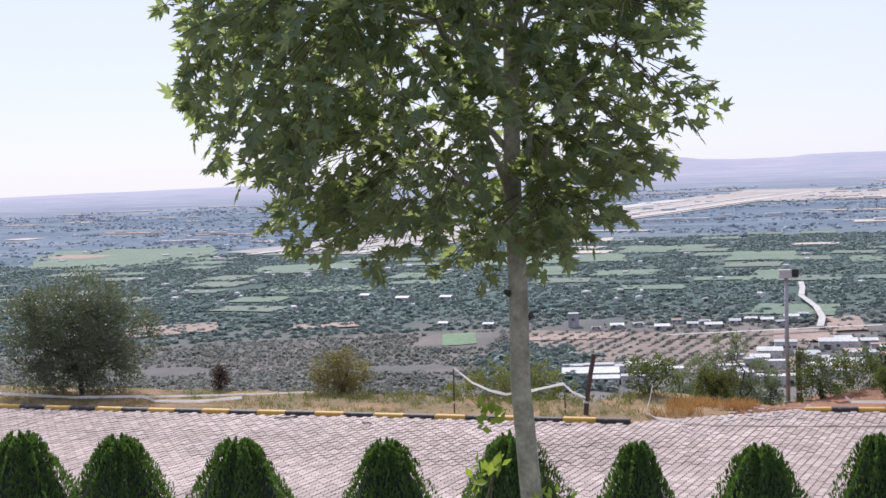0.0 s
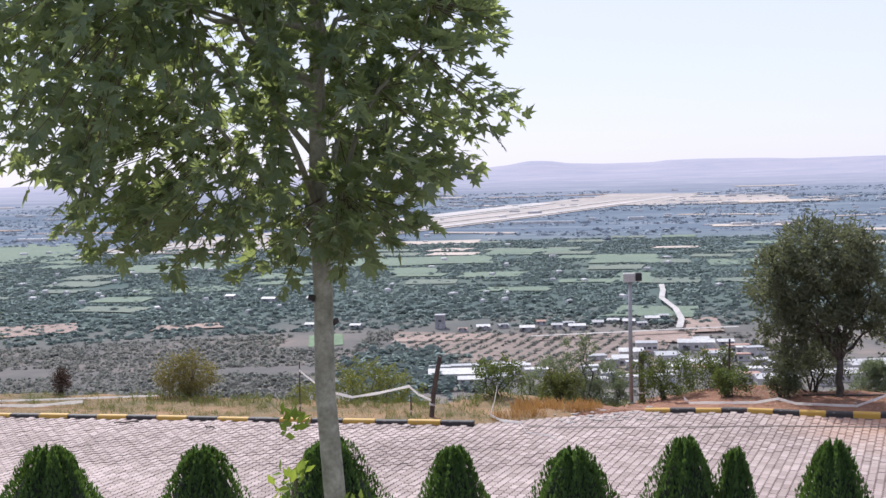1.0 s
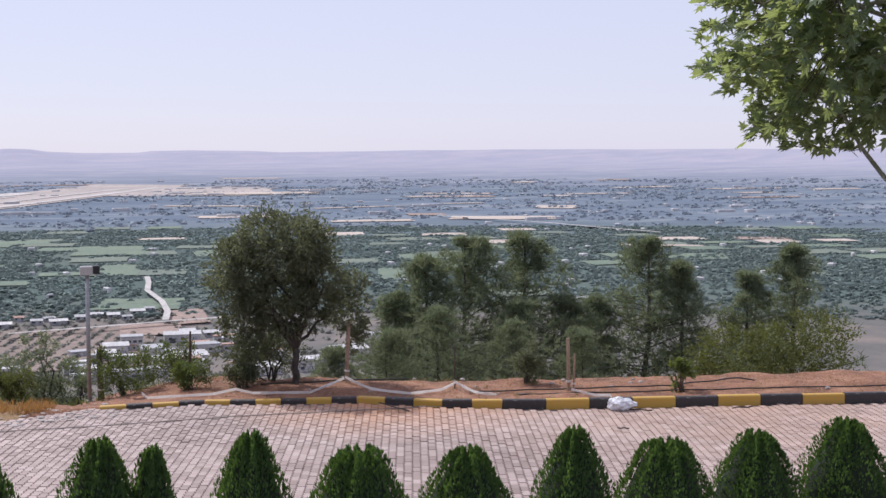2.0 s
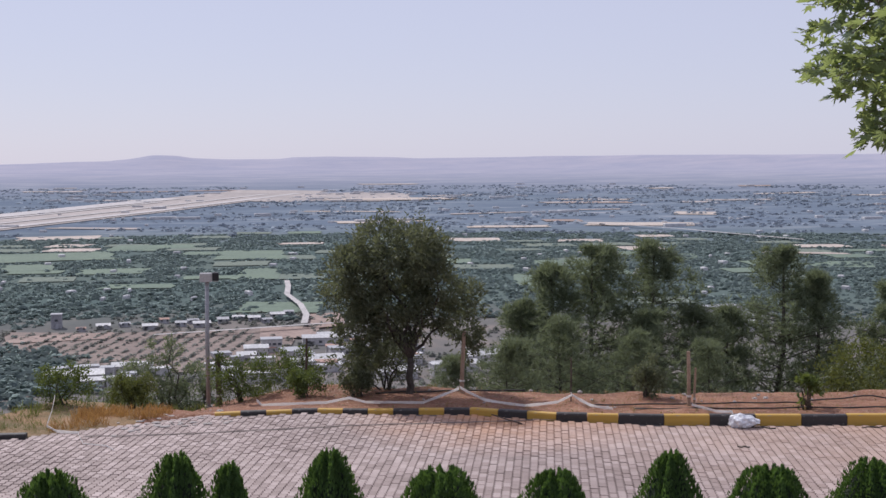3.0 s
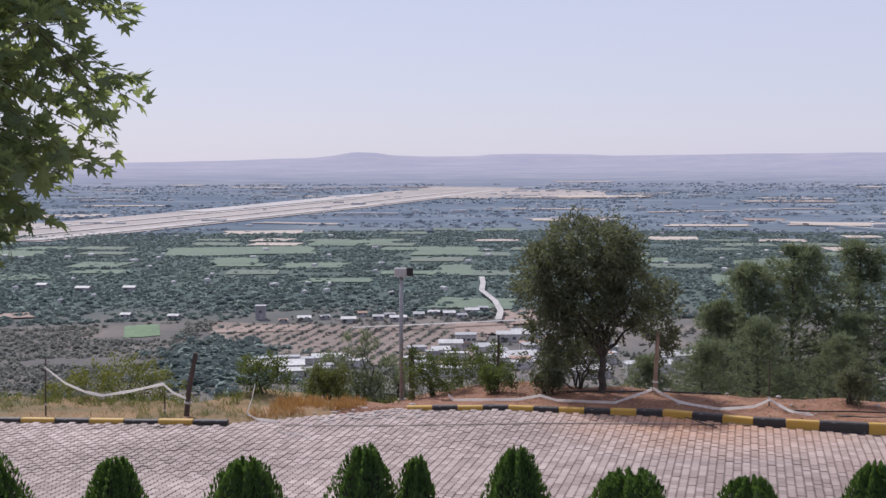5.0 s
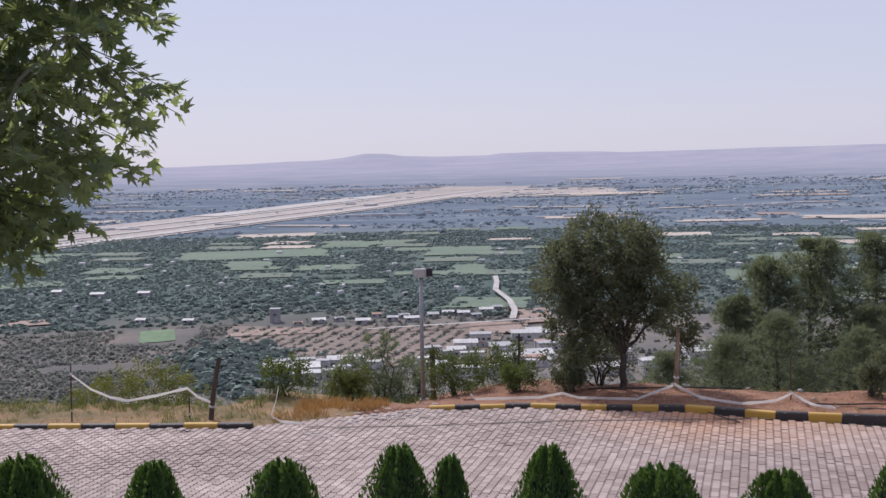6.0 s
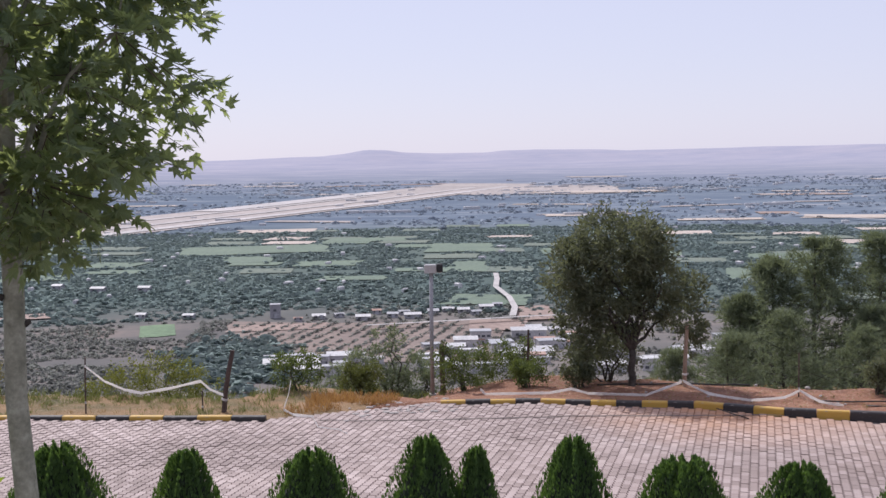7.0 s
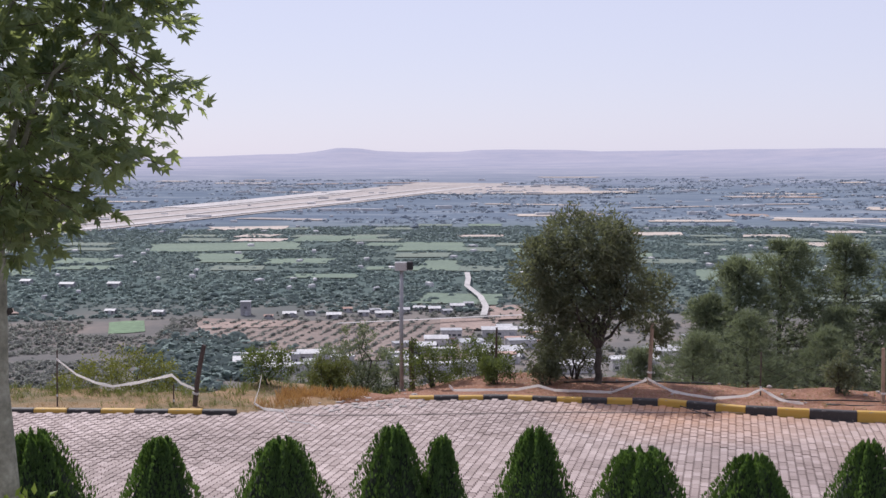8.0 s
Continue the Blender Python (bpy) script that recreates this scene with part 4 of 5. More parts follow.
# broad tree and bushes behind the kerb
leafy("almond_tree", "grey-green spreading tree with a dark forked trunk", "tree", (5.14, 18.3, terrain(5.14, 18.3)),
      [(-0.2, 0, 2.32, 0.78, 0.75, 0.6), (-0.88, 0.1, 1.85, 0.55, 0.6, 0.6), (0.35, 0, 2.0, 0.5, 0.6, 0.65), (-0.8, 0.25, 0.62, 0.45, 0.4, 0.5), (-0.5, 0.1, 1.35, 0.75, 0.6, 0.6), (0.25, 0.1, 1.4, 0.5, 0.5, 0.5),
       (1.02, 0.3, 1.25, 0.4, 0.45, 0.58), (1.02, 0.3, 0.75, 0.27, 0.35, 0.3)],
      24000, NARROW_LEAF, (0.06, 0.115), LEAF_ALMOND, 21, 12, BARK_DARK, (0.03, 0, 0.6, 0.06), droop=0.25)
leafy("olive_bush", "round silvery-green bush on the dry verge", "shrub", (-10.75, 19.2, terrain(-10.75, 19.2)),
      [(-0.05, 0, 1.5, 1.0, 0.8, 0.72), (0.72, 0, 1.15, 0.82, 0.7, 0.78), (-0.75, 0, 1.2, 0.8, 0.7, 0.8), (-0.6, -0.1, 0.35, 0.8, 0.5, 0.4), (0.25, 0, 0.5, 1.0, 0.7, 0.5)],
      31000, NARROW_LEAF, (0.045, 0.09), LEAF_OLIVE, 22, 7, BARK_DARK, (0, 0, 0.35, 0.05))
leafy("dead_bush", "small rounded brown dead bush on the verge", "shrub", (-8.2, 19.63, terrain(-8.2, 19.63)),
      [(0, 0, 0.22, 0.15, 0.15, 0.22), (0, 0, 0.35, 0.09, 0.09, 0.1)], 2600, NARROW_LEAF, (0.02, 0.05), LEAF_BROWN, 23, 4, per=12)
leafy("rusty_shrub", "shrub with dull olive and rusty leaves on the verge", "shrub", (-5.75, 19.2, terrain(-5.75, 19.2)),
      [(-0.3, 0, 0.4, 0.3, 0.3, 0.35), (0.15, 0, 0.4, 0.4, 0.3, 0.32), (0, 0, 0.65, 0.22, 0.2, 0.2), (0, 0, 0.2, 0.5, 0.3, 0.2)], 6500, OVAL_LEAF, (0.02, 0.05), LEAF_DULL, 24, 9, TWIG, per=20)
for x, y, s, n, mat, seed, label in ((-1.7, 19.1, 0.6, 1200, LEAF_BUSH, 42, "low green bush on the hill's brink"),
                                     (-5.0, 20.4, 0.5, 1000, LEAF_BUSH, 43, "low green bush on the hill's brink"), (7.2, 19.3, 0.62, 1700, LEAF_LIGHT, 44, "low yellow-green bush behind the red soil bed"),
                                     (2.5, 19.6, 0.75, 2000, LEAF_BUSH, 45, "upright green bush beside the lamp pole"), (3.4, 19.9, 0.6, 1300, LEAF_BUSH, 46, "low green bush behind the kerb"),
                                     (0.75, 19.4, 0.5, 1700, LEAF_BAY, 47, "bright green bush by the rubble edge"), (-0.35, 19.0, 0.6, 1300, LEAF_BUSH, 48, "thin grey bush by the kerb's end"),
                                     (9.9, 18.6, 0.55, 1200, LEAF_BUSH, 49, "low green bush behind the red soil bed"), (4.2, 20.6, 0.7, 1700, LEAF_BUSH, 50, "low green bush below the spreading tree"),
                                     (3.5, 18.6, 0.42, 1200, LEAF_BUSH, 54, "low green bush behind the kerb"), (4.3, 18.3, 0.36, 1000, LEAF_ALMOND, 55, "low grey bush behind the kerb"), (4.9, 19.1, 0.85, 3000, LEAF_ALMOND, 53, "dark low bush behind the spreading tree"), (6.2, 20.8, 0.5, 1300, LEAF_ALMOND, 51, "low grey bush behind the stake"), (-3.4, 19.8, 0.4, 700, LEAF_LIGHT, 52, "low yellow-green bush on the verge")):
    leafy("bush", label, "shrub", (x, y, terrain(x, y)), [(0, 0, 0.5 * s, 0.75 * s, 0.6 * s, 0.45 * s), (0.3 * s, 0, 0.85 * s, 0.4 * s, 0.4 * s, 0.3 * s), (-0.35 * s, 0.1, 0.75 * s, 0.4 * s, 0.4 * s, 0.3 * s)],
          int(n * 2.4), OVAL_LEAF, (0.022, 0.055), mat, seed, 6, group="bushes on the brink")
leafy("bush", "broad low yellow-green bush on the hill's brink", "shrub", (-2.7, 18.95, terrain(-2.7, 18.95)),
      [(0, 0, 0.78, 0.85, 0.5, 0.42), (-0.8, 0, 0.7, 0.4, 0.4, 0.32), (0.85, 0, 0.65, 0.35, 0.4, 0.32), (-0.4, 0, 1.0, 0.35, 0.35, 0.22), (0.1, 0.1, 1.1, 0.3, 0.3, 0.22), (0.5, 0, 0.98, 0.4, 0.35, 0.24)], 9000, OVAL_LEAF, (0.022, 0.055), LEAF_LIGHT, 41, 7, TWIG, group="bushes on the brink")
leafy("bay_bush", "tall rounded bright green bush behind the soil bed", "shrub", (14.6, 19.6, terrain(14.6, 19.6)),
      [(0, 0, 1.9, 1.5, 1.0, 0.75), (-0.95, 0, 1.5, 0.75, 0.8, 0.6), (1.2, 0, 2.15, 1.2, 0.9, 0.7), (0.1, 0, 0.9, 1.7, 1.0, 0.7), (-0.2, 0, 2.5, 0.5, 0.6, 0.3)], 22000, OVAL_LEAF, (0.04, 0.08), LEAF_BAY, 61, 8)
leafy("oleander", "sparse upright oleander behind the kerb", "shrub", (10.8, 15.62, terrain(10.8, 15.62)),
      [(0, 0, 0.5, 0.2, 0.15, 0.3), (-0.05, 0, 0.25, 0.22, 0.18, 0.2)], 330, NARROW_LEAF, (0.07, 0.13), LEAF_BUSH, 62, 9, TWIG)
leafy("juniper", "low drooping juniper on the red soil", "shrub", (8.86, 17.3, terrain(8.86, 17.3)),
      [(0, 0, 0.28, 0.32, 0.3, 0.26), (0.02, 0, 0.5, 0.2, 0.18, 0.16)], 2600, NARROW_LEAF, (0.03, 0.08), LEAF_ALMOND, 63, 7, droop=0.5)

# pines rising from the slope below
for x, y, top, r, seed, label in ((13.07, 36.0, 0.43, 2.6, 71, "dark bushy pine rising from the slope"), (14.5, 36.0, 0.95, 2.9, 72, "tall dark pine with a thin trunk"), (16.5, 36.0, 1.05, 2.7, 73, "tall open pine with a bare trunk"),
                                  (20.78, 36.0, 0.8, 2.9, 74, "dark pine with spreading upper branches"), (18.97, 36.0, -1.1, 2.1, 75, "low bushy pine below the brink"), (12.05, 36.0, -0.7, 2.1, 76, "low bushy pine below the brink"),
                                  (22.1, 36.0, 0.0, 2.0, 77, "open pine with a bare trunk"), (24.78, 36.0, -0.45, 2.0, 80, "dark pine with spreading upper branches"), (26.6, 36.0, 0.4, 2.6, 78, "dark pine with spreading upper branches"), (15.4, 34.0, -0.9, 2.0, 87, "low bushy pine below the brink"), (17.2, 34.5, -0.8, 2.0, 88, "low bushy pine below the brink"),
                                  (8.6, 24.5, -0.2, 1.5, 91, "young bushy pine at the brink"), (10.0, 25.5, 0.1, 1.7, 92, "young bushy pine at the brink"), (11.4, 24.5, -0.1, 1.5, 93, "young bushy pine at the brink"), (12.9, 24.0, -0.3, 1.5, 94, "young bushy pine at the brink"), (7.4, 25.0, -0.6, 1.3, 95, "young bushy pine at the brink"),
                                  (12.4, 31.0, -1.9, 1.5, 89, "low bushy pine below the brink"), (21.8, 30.5, -1.6, 1.6, 90, "low bushy pine below the brink")):
    z = terrain(x, y)
    pine((x, y, z), top - z, r, seed, label, low=0.15 if top < 0 else 0.3)

for x, y, top, w, seed in ((1.15, 26.0, 0.05, 1.35, 96), (0.1, 26.5, -0.75, 1.1, 97), (2.0, 25.5, -0.75, 0.7, 98)):
    z = terrain(x, y)
    h = top - z
    leafy("young_pine", "bushy grey-green young pine standing below the brink", "tree", (x, y, z),
          [(0.05, 0, h - 0.4, 0.32 * w, 0.3, 0.4), (-0.3 * w, 0, h - 0.85, 0.45 * w, 0.4, 0.35), (0.4 * w, 0, h - 1.0, 0.45 * w, 0.4, 0.4), (-0.1, 0, h - 1.5, 0.8 * w, 0.6, 0.5), (0.3, 0, h - 2.2, 0.9 * w, 0.7, 0.6)],
          17000, NARROW_LEAF, (0.05, 0.10), NEEDLE, seed, 8, BARK_DARK, (0, 0, h * 0.4, 0.06), "young pines on the slope")

# grasses
rng = random.Random(9)
def verge_spots(n, x0, x1, d0, d1, keep=lambda x, y: True):
    out = []
    while len(out) < n:
        x = rng.uniform(x0, x1)
        y = kerb_y(x) + rng.uniform(d0, d1)
        if keep(x, y):
            out.append((x, y, terrain(x, y) - 0.01))
    return out
tufts("verge_grass", "patchy green weeds on the dry verge", GRASS_GREEN, verge_spots(1500, -14, -0.2, 0.3, 4.5, lambda x, y: noise.noise((x * 0.7, y * 0.9, 3)) > -0.05), (0.04, 0.11), 81)
tufts("straw_grass", "dry straw stalks on the verge", GRASS_DRY, verge_spots(650, -14, -0.2, 0.2, 5.0, lambda x, y: noise.noise((x * 0.6, y * 0.8, 13)) > 0.0), (0.03, 0.09), 82, 7)
tufts("orange_grass", "tall orange dry grass by the pavement's broken edge", GRASS_RUST, verge_spots(230, -0.3, 1.3, 0.25, 1.9, lambda x, y: noise.noise((x * 1.5, y * 1.5, 1)) > -0.15), (0.05, 0.2), 83, 8)
tufts("tall_weeds", "tall thin weeds along the brink", GRASS_GREEN, verge_spots(300, -7, 4.8, 2.4, 4.0), (0.07, 0.2), 84, 8)
tufts("brink_weeds", "green weeds hanging over the brink", GRASS_GREEN, verge_spots(260, -7, -0.6, 1.4, 2.6), (0.06, 0.17), 87, 9)
tufts("bed_weeds", "scattered weeds on the red soil", GRASS_DRY, verge_spots(260, 5, 14, 0.3, 3.5), (0.03, 0.09), 85, 6)
tufts("bed_edge_weeds", "rough weeds under the trees behind the soil bed", GRASS_GREEN, verge_spots(200, 4, 15, 4.0, 5.6), (0.06, 0.18), 86, 8)
nr = np.random.default_rng(19)
spots = np.array(verge_spots(3600, 3.5, 14.5, 0.15, 4.6)) + np.array([0, 0, 0.03])
litter = scatter(*OVAL_LEAF, spots, unit(nr, 3600) * np.array([1, 1, 0.25]), unit(nr, 3600) * 0.4 + np.array([0, 0, 1]), nr.uniform(0.02, 0.06, 3600))
tagged(part("leaf_litter", litter, LEAF_RUST), "dry brown leaf litter over the red soil", "leaves", kind="stuff")


def rise(x, y):
    """The paving climbs a little towards the kerbs."""
    up = lerp([(-1.5, 0.09), (1.2, 0.05), (4.2, 0.045), (6.5, 0.035), (7.25, 0.02), (8.3, 0.0), (10, 0.0)], x)
    return up * min(1.0, max(0.0, (y - kerb_y(x) + 2.6) / 2.4))


# ---- lamp pole, stakes, tape, litter ----
def lamp_pole(x, y):
    z = terrain(x, y)
    ob = thing("lamp_pole", "slim grey pole with a small floodlight on top", "street lamp", (x, y, z))
    m = Mesh()
    m.tube([(0, 0, -0.2), (0, 0, 1.2), (0.01, 0, 2.2)], [0.038, 0.036, 0.034], 12)
    part("pole", m, GALV, ob, smooth=True)
    m = Mesh()
    m.box(-0.11, 0.10, -0.07, 0.07, 2.17, 2.32, bevel=0.015)
    part("housing", m, BOX_GREY, ob)
    m = Mesh()
    m.box(0.10, 0.21, -0.10, 0.05, 2.19, 2.33, bevel=0.015)
    flood = part("floodlight", m, BLACK_METAL, ob)
    m = Mesh()
    m.box(0.12, 0.19, -0.08, 0.03, 2.175, 2.188)
    part("reflector", m, BOX_GREY, flood)
    m = Mesh()
    m.box(-0.07, 0.07, -0.07, 0.07, -0.02, 0.03, bevel=0.01)
    part("base_plate", m, CONCRETE, ob)
    return ob


lamp_pole(1.97, 20.1)


def stake(name, x, y, height, lean, r, mat, label):
    ob = thing(name, label, "stake", (x, y, terrain(x, y)), "stakes along the brink")
    m = Mesh()
    m.tube([(0, 0, -0.15), (lean * 0.3, 0.004, height * 0.35), (lean * 0.65, -0.004, height * 0.7), (lean, 0, height)], [r, r * 0.95, r * 0.92, r * 0.85], 8)
    part("post", m, mat, ob)
    m = Mesh()
    z = height * 0.18
    m.tube([(lean * 0.16, 0, z), (lean * 0.2, 0, z + 0.03)], [r * 1.25, r * 1.25], 8)
    part("tape_knot", m, TAPE, ob)
    return ob


stake("wooden_stake", -1.30, 17.0, 0.92, 0.17, 0.042, WOOD_POST, "dark wooden stake leaning beside the kerb")
stake("wooden_stake", 2.15, 20.0, 0.85, -0.01, 0.055, WOOD_POST, "short dark wooden stub beside the lamp pole")
stake("wooden_stake", 6.02, 18.3, 1.02, 0.05, 0.035, WOOD_PALE, "pale wooden stake in the soil bed")
stake("wooden_stake", 9.11, 16.18, 0.86, -0.02, 0.03, WOOD_PALE, "pale wooden stake in the soil bed")
stake("wooden_stake", 9.2, 16.2, 0.60, 0.02, 0.018, WOOD_PALE, "thin pale stake in the soil bed")
stake("wooden_stake", 7.5, 17.05, 0.7, 0.0, 0.012, WOOD_POST, "thin dark stick in the soil bed")
stake("wooden_stake", 3.6, 19.6, 0.85, 0.02, 0.02, WOOD_POST, "thin dark stick behind the kerb")
stake("wooden_stake", -1.6, 17.0, 0.32, 0.0, 0.012, WOOD_POST, "short thin peg holding the tape")


def ribbon(name, pts, width, label, mat=TAPE, twist=1.0, sag=0.0, seed=0):
    """Barrier tape: a thin strip that hangs, twists and creases."""
    rng = random.Random(seed)
    fine = []
    for i, (a, b) in enumerate(zip(pts, pts[1:])):
        a, b = Vector(a), Vector(b)
        k = max(6, int((b - a).length / 0.06))
        for j in range(k):
            f = j / k
            p = a.lerp(b, f)
            p.z -= sag * 4 * f * (1 - f) * (b - a).length
            fine.append(p)
    fine.append(Vector(pts[-1]))
    m = Mesh()
    vs = []
    n = len(fine)
    for i, p in enumerate(fine):
        d = (fine[min(i + 1, n - 1)] - fine[max(i - 1, 0)]).normalized()
        ang = twist * (0.9 * noise.noise((i * 0.09, seed, 0)) + 0.25 * noise.noise((i * 0.4, seed, 4)))
        side = Vector((0, 0, 1)) * math.cos(ang) + d.cross(Vector((0, 0, 1))) * math.sin(ang)
        w = width * (0.8 + 0.3 * noise.noise((i * 0.23, seed, 9))) / 2
        t = d.cross(side).normalized() * 0.002
        vs += [tuple(p + side * w + t), tuple(p - side * w + t), tuple(p - side * w - t), tuple(p + side * w - t)]
    fs = [(4 * i + k, 4 * i + (k + 1) % 4, 4 * i + 4 + (k + 1) % 4, 4 * i + 4 + k) for i in range(n - 1) for k in range(4)]
    m.add(vs, fs + [(3, 2, 1, 0), tuple(4 * n - 4 + k for k in range(4))])
    return tagged(part(name, m, mat), label, "tape", "barrier tapes")


def on(x, y, up=0.05):
    return (x, y, terrain(x, y) + up)


ribbon("barrier_tape", [(-3.33, 17.0, 0.77), (-3.04, 17.0, 0.53), (-2.76, 17.0, 0.40), (-2.51, 17.0, 0.34), (-2.09, 17.0, 0.40), (-1.62, 17.0, 0.50), (-1.48, 17.0, 0.37), (-1.28, 16.95, 0.29)], 0.05, "white barrier tape sagging between pegs and a stake", seed=1)
stake("wooden_stake", -3.35, 17.05, 0.85, 0.02, 0.012, WOOD_POST, "thin dark peg holding the tape")
ribbon("barrier_tape", [(-0.26, 16.85, 0.5), (-0.3, 16.8, 0.3), (-0.36, 16.6, 0.12), (-0.2, 16.3, 0.1), (0.1, 16.2, 0.08)], 0.05, "white barrier tape hanging down onto the pavement", seed=2)
ribbon("barrier_tape", [on(2.65, 17.85, 0.12), on(2.72, 17.72, 0.05), on(3.7, 17.52, 0.05), on(4.05, 17.5, 0.11), on(4.3, 17.4, 0.05), on(5.15, 17.15, 0.05), on(5.93, 18.1, 0.1)], 0.05, "white barrier tape trailing along the soil", seed=3)
ribbon("barrier_tape", [on(5.95, 18.1, 0.12), on(6.15, 17.2, 0.05), on(6.65, 16.7, 0.03), on(7.2, 16.8, 0.05), on(7.5, 17.0, 0.12), on(7.6, 16.4, 0.05), on(7.72, 15.75, 0.1)], 0.05, "white barrier tape looped over the soil bed", sag=0.01, seed=4)
ribbon("barrier_tape", [on(9.12, 16.1, 0.05), on(9.2, 15.4, 0.06), (9.28, 15.04, 0.17), (9.27, 14.9, 0.03)], 0.05, "white barrier tape trailing over the kerb", seed=5)
ribbon("barrier_tape", [on(-12.5, 18.7, 0.1), on(-10.5, 18.4, 0.05), on(-9.2, 18.45, 0.06), on(-8.8, 18.05, 0.04), on(-8.0, 18.0, 0.04), on(-7.3, 18.3, 0.06)], 0.06, "white barrier tape lying on the dry verge", seed=6)
ribbon("barrier_tape", [on(-9.2, 18.45, 0.05), on(-8.0, 18.75, 0.03), on(-6.2, 18.9, 0.06)], 0.04, "dirty barrier tape lying in the weeds", seed=7)
ribbon("cord", [(x, y, rise(x, y) + 0.012) for x, y in ((0.1, 16.15), (0.2, 15.6), (0.5, 15.45), (0.62, 15.2))], 0.018, "thin pale cord lying on the pavers", seed=8)


def hose(pts, r, label, name="hose", mat=CABLE, category="hose"):
    m = Mesh()
    fine = []
    for a, b in zip(pts, pts[1:]):
        fine += [Vector(a).lerp(Vector(b), i / 10) + Vector((0, 0.03 * math.sin(i * 1.1 + a[0]), 0)) for i in range(10)]
    m.tube(fine, [r] * len(fine), 6)
    return tagged(part(name, m, mat, smooth=True), label, category)


hose([on(7.6, 16.6, 0.02), on(9.2, 16.3, 0.03), on(10.8, 16.0, 0.04), on(12.2, 16.2, 0.06), on(14.5, 16.6, 0.1)], 0.012, "thin black irrigation hose along the soil bed")
hose([on(8.2, 16.1, 0.02), on(10.0, 15.7, 0.03), on(12.0, 15.3, 0.03), on(15.0, 14.6, 0.03)], 0.012, "thin black irrigation hose along the soil bed")
hose([on(4.6, 18.4, 0.03), on(6.0, 18.35, 0.03), on(7.2, 18.2, 0.02)], 0.015, "thin black irrigation hose along the soil bed")
for a, b in (((5.95, 16.05, 0.05), (6.3, 15.45, 0.01)), ((9.4, 14.75, 0.01), (9.75, 14.5, 0.01)), ((-4.6, 16.1, 0.01), (-4.4, 16.0, 0.02)), ((10.9, 14.3, 0.01), (11.3, 14.25, 0.015)), ((-6.1, 16.4, 0.012), (-5.7, 16.5, 0.012)),
             ((-1.55, 15.9, 0.012), (-1.4, 15.85, 0.012)), ((8.7, 13.6, 0.012), (8.85, 13.55, 0.012))):
    hose([(p[0], p[1], p[2] + rise(p[0], p[1])) for p in (a, b)], 0.009, "small dry stick lying on the pavers", "stick", BARK_DARK, "stick")


def plastic_bag(x, y):
    bm = bmesh.new()
    bmesh.ops.create_icosphere(bm, subdivisions=4, radius=1)
    for v in bm.verts:
        c = v.co.copy()
        k = 1 + 0.28 * noise.noise(c * 2.1) + 0.16 * abs(noise.noise(c * 5.3)) + 0.07 * noise.noise(c * 11)
        v.co = Vector((c.x * 0.18 * k * (1.25 if c.x > 0 else 1), c.y * 0.13 * k, max(0.0, 0.075 + c.z * 0.085 * k * (1.2 - 0.5 * c.x))))
    me = bpy.data.meshes.new("plastic_bag")
    bm.to_mesh(me)
    bm.free()
    me.materials.append(BAG)
    ob = new("plastic_bag", me)
    ob.location, ob.rotation_euler = (x, y, rise(x, y)), (0, 0, -0.25)
    return tagged(ob, "crumpled white plastic bag lying against the kerb", "bag")


plastic_bag(9.33, 14.78)

rng = random.Random(17)
lump = []
for k in range(4):
    m = Mesh()
    m.add([(x * (1 + 0.4 * rng.random()), y * (1 + 0.4 * rng.random()), z * (1 + 0.4 * rng.random())) for x, y, z in ICO], ICO_F)
    lump.append(m.data("stone", STONE))
for i in range(46):
    f = rng.random()
    x = 0.45 + 1.7 * f + rng.uniform(-.1, .2)
    y = kerb_y(x) + rng.uniform(-0.55, 0.45)
    s = rng.uniform(0.012, 0.042)
    o = new("stone", lump[i % 4])
    o.location, o.scale, o.rotation_euler = (x, y, max(rise(x, y), terrain(x, y) - 0.02) + 0.1 * s), (s * 1.5, s * 1.1, s * 0.28), (0, 0, rng.uniform(0, 6))
    tagged(o, "flat broken stone at the pavement's edge", "stone", "broken stones")
for i in range(40):
    x = rng.uniform(5.2, 13.5)
    y = kerb_y(x) + rng.uniform(0.9, 4.3)
    s = rng.uniform(0.015, 0.04)
    o = new("stone", lump[i % 4])
    o.location, o.scale, o.rotation_euler = on(x, y, 0.02), (s * 1.4, s, s * 0.7), (0, 0, rng.uniform(0, 6))
    tagged(o, "small pale stone on the red soil", "stone", "soil stones")


# ---- kerbs, stone by stone ----
def kerb_stone(length, data={}):
    """One bevelled kerb stone, 13 cm proud of the paving."""
    if length not in data:
        m = Mesh()
        prof = [(0, -0.2), (0, 0.105), (0.008, 0.122), (0.022, 0.13), (0.09, 0.13), (0.1, 0.12), (0.1, -0.2)]
        h = length / 2 - 0.004
        vs = []
        for s, sc in ((-h, 0.985), (-h + 0.012, 1), (h - 0.012, 1), (h, 0.985)):
            vs += [(s, y, z * sc if z > 0 else z) for y, z in prof]
        k = len(prof)
        m.add(vs, [(i * k + j, i * k + (j + 1) % k, (i + 1) * k + (j + 1) % k, (i + 1) * k + j) for i in range(3) for j in range(k)] + [tuple(range(k))[::-1], tuple(3 * k + j for j in range(k))])
        data[length] = [m.data("kerb_stone", KERB_BLACK), m.data("kerb_stone", KERB_YELLOW)]
    return data[length]


